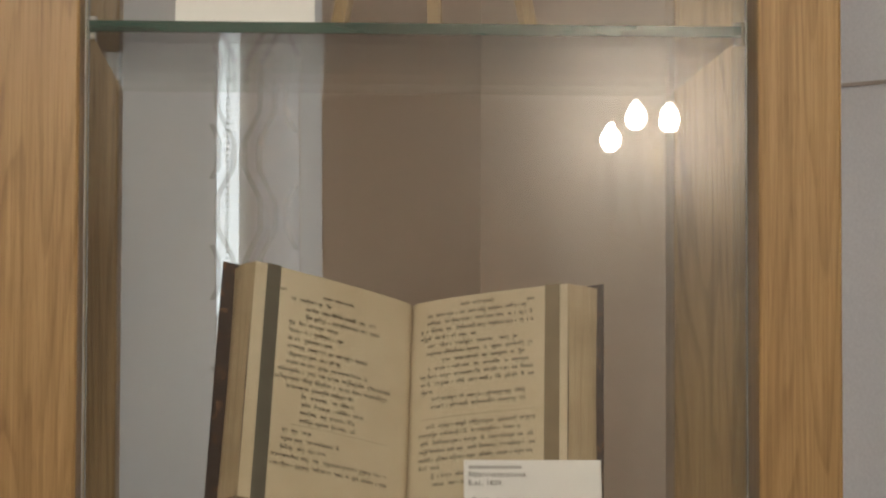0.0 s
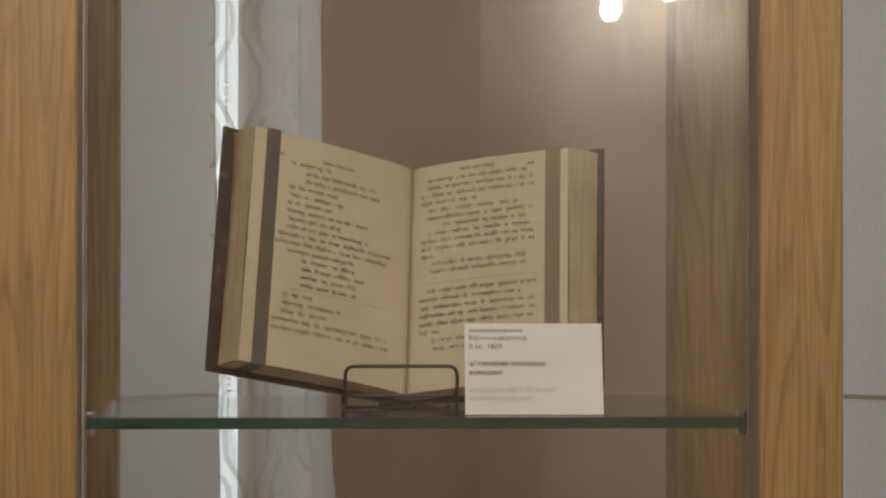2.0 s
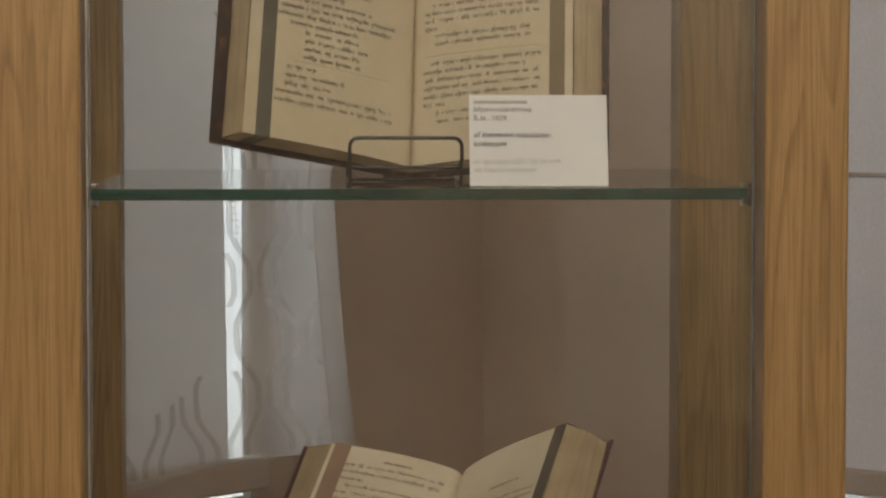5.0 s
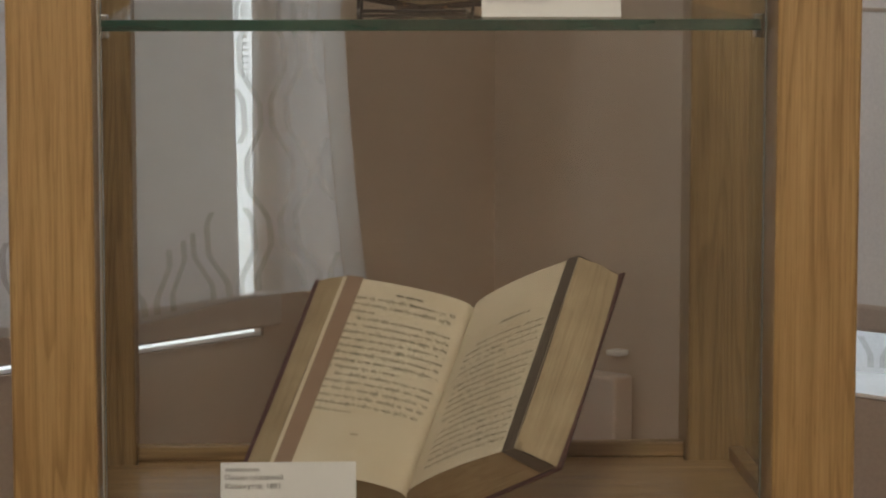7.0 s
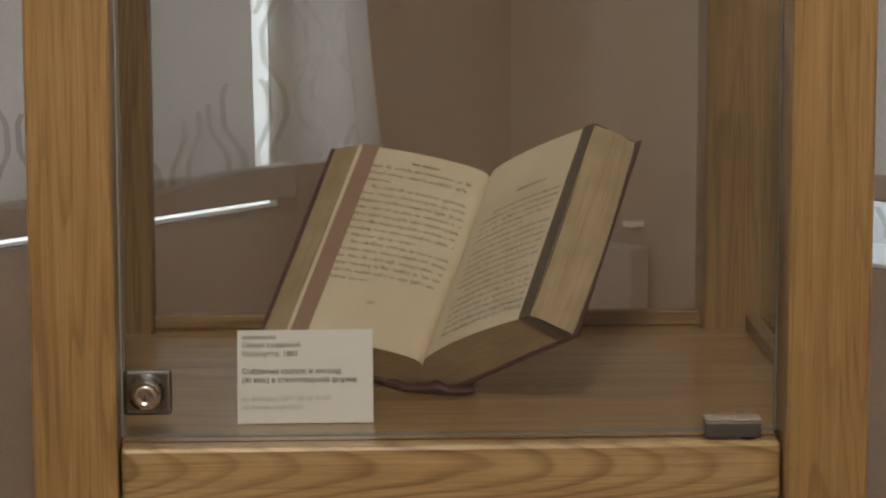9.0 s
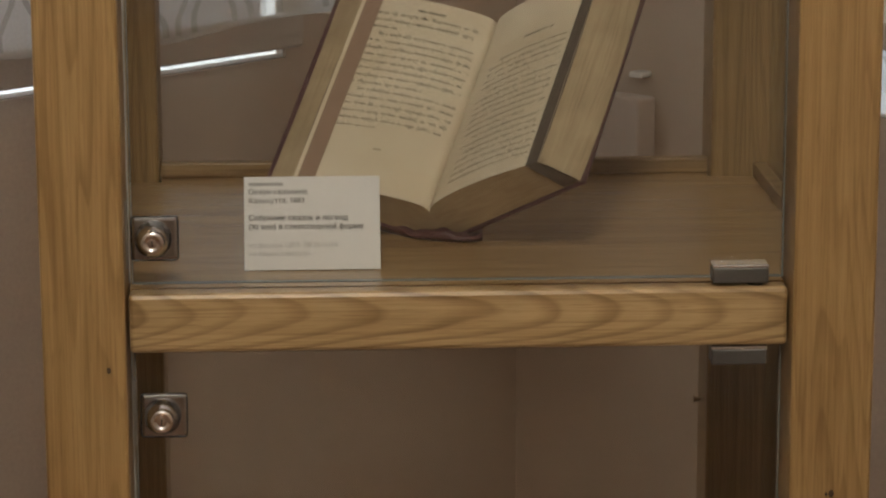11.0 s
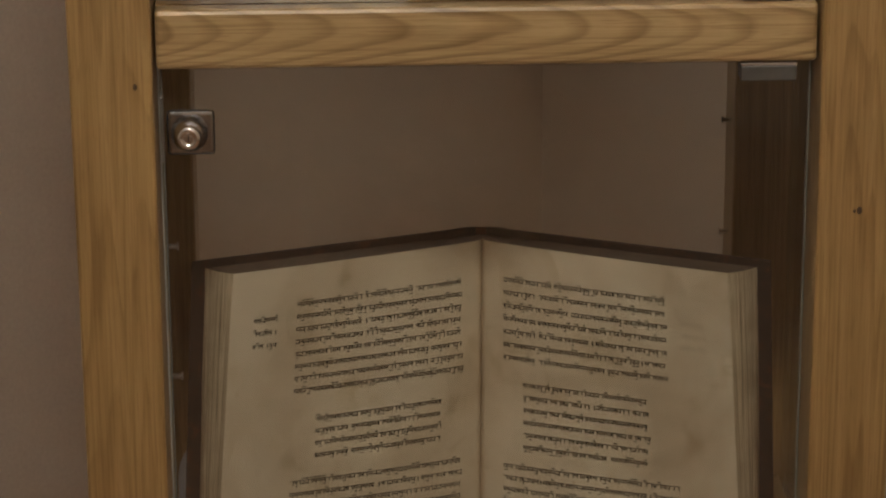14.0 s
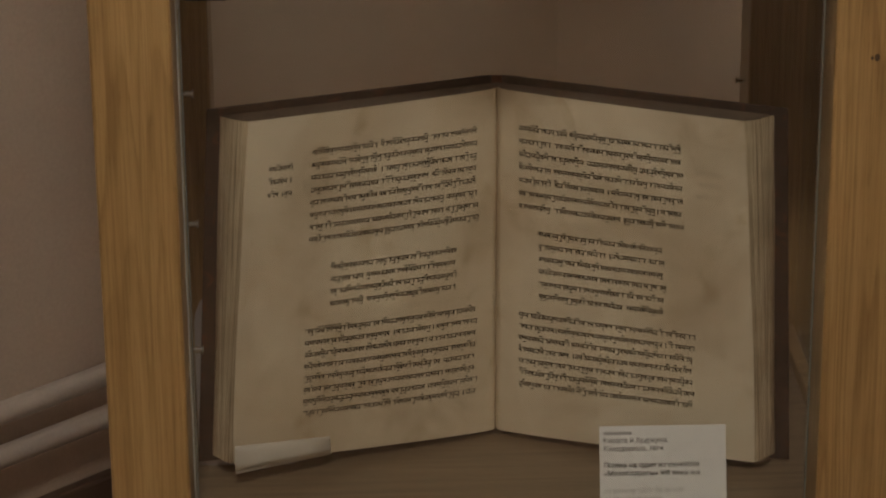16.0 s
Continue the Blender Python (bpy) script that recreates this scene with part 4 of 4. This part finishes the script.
# ---- cards ----
def lettering(words, size, bold, parent, where, material):
    """Letters of the built-in font as flat faces; each stroke outline is filled with the holes that lie in it."""
    data = bpy.data.curves.new("lettering", "FONT")
    data.body, data.size, data.fill_mode, data.resolution_u = words, 1.0, "NONE", 3
    tmp = bpy.data.objects.new("lettering", data)
    scene.collection.objects.link(tmp)
    me = bpy.data.meshes.new_from_object(tmp.evaluated_get(bpy.context.evaluated_depsgraph_get()))
    bpy.data.objects.remove(tmp)
    link = {}
    for e in me.edges:
        for a, b_ in (e.vertices, reversed(e.vertices)):
            link.setdefault(a, []).append(b_)
    loops, seen = [], set()
    for v in range(len(me.vertices)):
        if v in seen or v not in link:
            continue
        loop, last, now = [v], None, v
        seen.add(v)
        while True:
            step = [q for q in link[now] if q != last and q not in seen]
            if not step:
                break
            last, now = now, step[0]
            seen.add(now)
            loop.append(now)
        # vertices are numbered along each outline, so its sense of turning can be read off
        loop.sort()
        loops.append([me.vertices[k].co.xy for k in loop])

    def turn(lp):
        return sum(p.x * q.y - q.x * p.y for p, q in zip(lp, lp[1:] + lp[:1]))

    def inside(p, lp):
        hit = False
        for a, b_ in zip(lp, lp[1:] + lp[:1]):
            if (a.y > p.y) != (b_.y > p.y) and p.x < (b_.x - a.x) * (p.y - a.y) / (b_.y - a.y) + a.x:
                hit = not hit
        return hit

    home = {}
    for k, lp in enumerate(loops):
        around = [q for q, o in enumerate(loops) if q != k and turn(o) * turn(lp) < 0 and all(inside(p, o) for p in lp)]
        if around:
            home[k] = min(around, key=lambda q: abs(turn(loops[q])))
    bm = bmesh.new()
    for k, lp in enumerate(loops):
        if k in home:
            continue
        group = [lp] + [loops[q] for q, h in home.items() if h == k]
        verts, edges = [], []
        for g in group:
            n0 = len(verts)
            verts += g
            edges += [(n0 + i, n0 + (i + 1) % len(g)) for i in range(len(g))]
        out = delaunay_2d_cdt(verts, edges, [], 0, 1e-6)
        kept = [f_ for f_ in out[2] if sum(inside(sum((out[0][i] for i in f_), Vector((0, 0))) / len(f_), g) for g in group) % 2]
        for shift in ((0.0, 0.022) if bold else (0.0,)):
            vs = [bm.verts.new((p.x + shift, p.y, 0.004 * (k % 3) + shift)) for p in out[0]]
            for f_ in kept:
                bm.faces.new([vs[i] for i in f_])
    ob = part("lettering", bm, material, parent)
    ob.matrix_basis = Matrix.Translation(where) @ Matrix.Rotation(radians(90), 4, "X") @ Matrix.Diagonal((size, size, size, 1))
    return ob


def card(where, width, height, lean, yaw, lines, label):
    """A stiff card leaning on a folded-back foot; lines: (height from the top, kind, words or bar length)."""
    top = thing("caption_card", where, label, "label card", "caption cards")
    top.rotation_euler = (-lean, 0, yaw)
    part("card", boxed((0, 0, 0), (width, 0.0007, height), 0.0002, 1), CARD, top)
    foot = boxed((0.012, 0.0008, 0.001), (width - 0.012, 0.0014, height * 0.82))
    turned(foot, Matrix.Translation((0, 0, height * 0.82)) @ Matrix.Rotation(lean * 2, 4, "X") @ Matrix.Translation((0, 0, -height * 0.82)))
    part("foot", foot, CARD, top)
    for down, kind, words in lines:
        z = height - down
        if kind == "bar":
            part("print_bar", boxed((0.0033, -0.0003, z), (0.0033 + words, -0.0001, z + 0.0022)), INK_GREY, top)
        else:
            lettering(words, {"grey": 0.0048, "plain": 0.0053, "bold": 0.0054}[kind], kind == "bold", top, (0.003, -0.0004, z), INK_GREY if kind == "grey" else INK)
    return top


card((0.0345, 0.082, GLASS_Z + 0.0005), 0.0955, 0.066, radians(19), radians(-1.5),
     [(0.0065, "bar", 0.037), (0.0125, "plain", "Мриччхакатика."), (0.0187, "plain", "Б.м., 1829."), (0.031, "bold", "«Глиняная повозка»:"), (0.0375, "bold", "комедия"), (0.0500, "grey", "из фондов ЦВЛ: ЗВ 20-4/99"), (0.0560, "grey", "на языке санскрит")],
     "white printed caption card leaning on the glass shelf")
card((-0.147, 0.082, SHELF_Z + 0.0005), 0.0950, 0.066, radians(19), radians(0),
     [(0.0065, "bar", 0.024), (0.0125, "plain", "Океан сказаний."), (0.0187, "plain", "Калькутта, 1883."), (0.031, "bold", "Собрание сказок и легенд"), (0.0372, "bold", "(XI век) в стихотворной форме"), (0.0500, "grey", "из фондов ЦВЛ: ЗВ 20-4/195"), (0.0560, "grey", "на языке санскрит")],
     "white printed caption card standing on the oak shelf")
card((0.0755, 0.070, BASE_Z + 0.0005), 0.0950, 0.066, radians(19), radians(0),
     [(0.0065, "bar", 0.021), (0.0125, "plain", "Кирата и Арджуна."), (0.0187, "plain", "Кхиддерпур, 1814."), (0.031, "bold", "Поэма на один из сюжетов"), (0.0372, "bold", "«Махабхараты» VIII века н.э."), (0.0500, "grey", "из фондов ЦВЛ: ЗВ 20-4/72"), (0.0560, "grey", "на языке санскрит")],
     "white printed caption card standing before the large book")
card((-0.166, 0.080, GLASS_TOP_Z + 0.0005), 0.0960, 0.066, radians(19), radians(0), [(0.0065, "bar", 0.03), (0.0125, "bar", 0.04)], "white caption card on the top glass shelf")


# ---- stands ----
def rounded_loop(w, h, r, n=6):
    pts = []
    for cx, cz, a0 in ((w / 2 - r, h - r, 0), (-w / 2 + r, h - r, 90), (-w / 2 + r, r, 180), (w / 2 - r, r, 270)):
        for k in range(n + 1):
            a = radians(a0 + 90 * k / n)
            pts.append(Vector((cx + r * math.cos(a), 0, cz + r * math.sin(a))))
    return pts


def wire_easel(where, base, label):
    top = thing("book_easel", (where[0], where[1], base), label, "book stand")
    part("front_loop", tube([p + Vector((0, 0, 0.0125)) for p in rounded_loop(0.078, 0.0205, 0.006)], 0.0013, 8, True), BLACK_WIRE, top, smooth=True)
    for sx in (-1, 1):
        x = sx * 0.0385
        part("leg", tube([(x, 0, 0.015), (x, 0, 0.006), (x, 0.004, 0.0016), (x, 0.06, 0.0016), (x, 0.125, 0.0016), (x * 0.9, 0.150, 0.06), (x * 0.8, 0.175, 0.12)], 0.0013, 8), BLACK_WIRE, top, smooth=True)
    part("cross_wire", tube([(-0.0385, 0.0, 0.0125), (0.0385, 0.0, 0.0125)], 0.0011, 8), BLACK_WIRE, top, smooth=True)
    part("rest_wire", tube([(-0.0385, 0.06, 0.0016), (0.0385, 0.06, 0.0016)], 0.0013, 8), BLACK_WIRE, top, smooth=True)
    part("back_wire", tube([(-0.031, 0.175, 0.12), (0.031, 0.175, 0.12)], 0.0013, 8), BLACK_WIRE, top, smooth=True)
    return top


wire_easel((-0.0085, 0.108), GLASS_Z, "black wire book easel standing on the glass shelf")


def wooden_easel(base):
    """A small tripod easel on the top shelf; only its feet stand low enough to be seen."""
    top = thing("table_easel", (0.015, 0.11, base), "small pale wooden tripod easel on the top glass shelf", "easel")
    for a, b_ in (((-0.068, -0.005, 0.0005), (-0.022, 0.075, 0.26)), ((0.066, -0.005, 0.0005), (0.022, 0.075, 0.26)), ((0.006, 0.125, 0.0005), (0.0, 0.080, 0.26))):
        a, b_ = Vector(a), Vector(b_)
        q = (b_ - a).to_track_quat("Z", "Y").to_matrix().to_4x4()
        leg = boxed((-0.0055, -0.004, 0.0), (0.0055, 0.004, (b_ - a).length), 0.001)
        part("leg", turned(leg, Matrix.Translation(a) @ q), OAK_Z, top)
    part("ledge", boxed((-0.075, -0.012, 0.055), (0.075, 0.012, 0.065), 0.001), OAK_X, top)
    part("head_block", boxed((-0.028, 0.065, 0.255), (0.028, 0.090, 0.275), 0.001), OAK_X, top)
    return top


wooden_easel(GLASS_TOP_Z)

# grey metal bookend that holds the large book upright
BOOKEND = plain("grey_enamel", (0.33, 0.325, 0.33), 0.4, 0.1, 0.05)
e_ = thing("bookend", (-0.1925, 0.172, BASE_Z), "grey enamelled metal bookend behind the large book", "bookend")
bm = bmesh.new()
outline = [(-0.037, 0.0), (0.037, 0.0)] + [(0.037 * math.cos(a * math.pi / 12), 0.118 + 0.037 * math.sin(a * math.pi / 12)) for a in range(13)]
for y in (-0.0006, 0.0006):
    bm.faces.new([bm.verts.new((x, y, z)) for x, z in outline])
fa, fb = list(bm.faces)
va, vb = list(fa.verts), list(fb.verts)
for k in range(len(va)):
    bm.faces.new((va[k], va[(k + 1) % len(va)], vb[(k + 1) % len(va)], vb[k]))
part("upright", bm, BOOKEND, e_)
part("foot_plate", boxed((-0.037, 0.0, 0.0), (0.037, 0.08, 0.0012)), BOOKEND, e_)

# a curled slip of paper under the large book's corner
slip = thing("paper_slip", (-0.163, 0.127, BASE_Z + 0.0005), "curled white paper slip at the book's lower corner", "paper slip")
bm = bmesh.new()
prev = None
for k in range(15):
    a = -0.5 + k * 0.42
    now = []
    for x in (-0.036, -0.012, 0.012, 0.036):
        f = (x + 0.036) / 0.072
        r = 0.0135 - 0.0040 * f - 0.0002 * k
        now.append(bm.verts.new((x, 0.031 * f - 0.30 * r * math.cos(a), 0.0230 - 0.003 * f + r * math.sin(a))))
    if prev:
        for i in range(3):
            bm.faces.new((prev[i], prev[i + 1], now[i + 1], now[i]))
    prev = now
roll_ = part("roll", bm, SLIP, slip, smooth=True)
sol = roll_.modifiers.new("thick", "SOLIDIFY")
sol.thickness = 0.0004

# a patch of daylight on the wall by the corner, built as a pale block and bar
DAYLIGHT_PATCH = plain("daylight_patch_colour", (0.58, 0.50, 0.44), 0.3, 0, 0.04)
wb = thing("daylight_patch", (0, 0, 0), "pale block standing in for a patch of daylight on the wall", "junction box")
part("patch_block", in_room(boxed((0.0, 0.150, 0.79), (0.035, 0.223, 0.917), 0.004)), DAYLIGHT_PATCH, wb)
part("ledge", in_room(boxed((0.0, 0.196, 0.940), (0.020, 0.216, 0.947), 0.002)), WHITE, wb)


# ---- wall sconce and ceiling lamp behind the viewer ----
GLOW, _nt, _b = nodes_of("lit_bulb")
_b.inputs["Emission Color"].default_value = (1.0, 0.90, 0.76, 1)
_b.inputs["Emission Strength"].default_value = 160
BRASS = plain("aged_brass", (0.30, 0.20, 0.09), 0.4, 0.8, 0.15)
IVORY = plain("brown_candle_sleeve", (0.10, 0.075, 0.05), 0.5, 0, 0.05)


def wall_sconce(s, z):
    """Three candle lamps on scrolled arms; local x runs along the wall, y away from it."""
    top = thing("wall_sconce", room(s, ROOM_N - 0.001, z), "lit brass wall sconce with three candle lamps", "wall lamp")
    top.rotation_euler = (0, 0, math.atan2(-S_AXIS.y, -S_AXIS.x))
    part("back_plate", boxed((-0.03, 0.0, -0.28), (0.03, 0.014, -0.02), 0.012, 3), BRASS, top)
    for x, y, dz in ((-0.067, 0.085, -0.038), (-0.006, 0.085, 0.0), (0.074, 0.085, -0.009)):
        arm = [(0, 0.012, -0.19), (x * 0.3, y * 0.35, -0.235), (x * 0.7, y * 0.75, -0.215), (x, y, -0.165 + dz), (x, y, -0.13 + dz)]
        part("arm", tube(arm, 0.006, 8), BRASS, top, smooth=True)
        part("drip_pan", turned(lathe([(0.004, 0), (0.026, 0.004), (0.030, 0.010), (0.012, 0.011)], 20), Matrix.Translation((x, y, -0.138 + dz))), BRASS, top, smooth=True)
        part("candle_sleeve", turned(lathe([(0.0135, 0), (0.0135, 0.118), (0.010, 0.120)], 18), Matrix.Translation((x, y, -0.128 + dz))), IVORY, top, smooth=True)
        part("bulb", turned(lathe([(0.009, 0), (0.019, 0.014), (0.021, 0.026), (0.015, 0.042), (0.006, 0.054), (0.001, 0.058)], 18), Matrix.Translation((x, y, -0.008 + dz))), GLOW, top, smooth=True)
    return top


wall_sconce(3.272, 2.032)
pend = thing("ceiling_lamp", room(2.5, 2.1, ROOM_H), "white opal globe lamp under the ceiling", "ceiling lamp")
part("canopy", turned(lathe([(0.06, -0.03), (0.065, -0.005), (0.06, 0)], 20), Matrix()), WHITE, pend)
part("stem", tube([(0, 0, -0.03), (0, 0, -0.46)], 0.008), WHITE, pend)
OPAL = cloth("opal_glass", (0.9, 0.88, 0.84), 0.9)
globe = part("globe", turned(lathe([(0.05, 0.17), (0.11, 0.13), (0.16, 0.05), (0.17, 0), (0.16, -0.06), (0.11, -0.13), (0.05, -0.165), (0.01, -0.17)], 24), Matrix.Translation((0, 0, -0.62))), OPAL, pend, smooth=True)
globe.visible_shadow = False
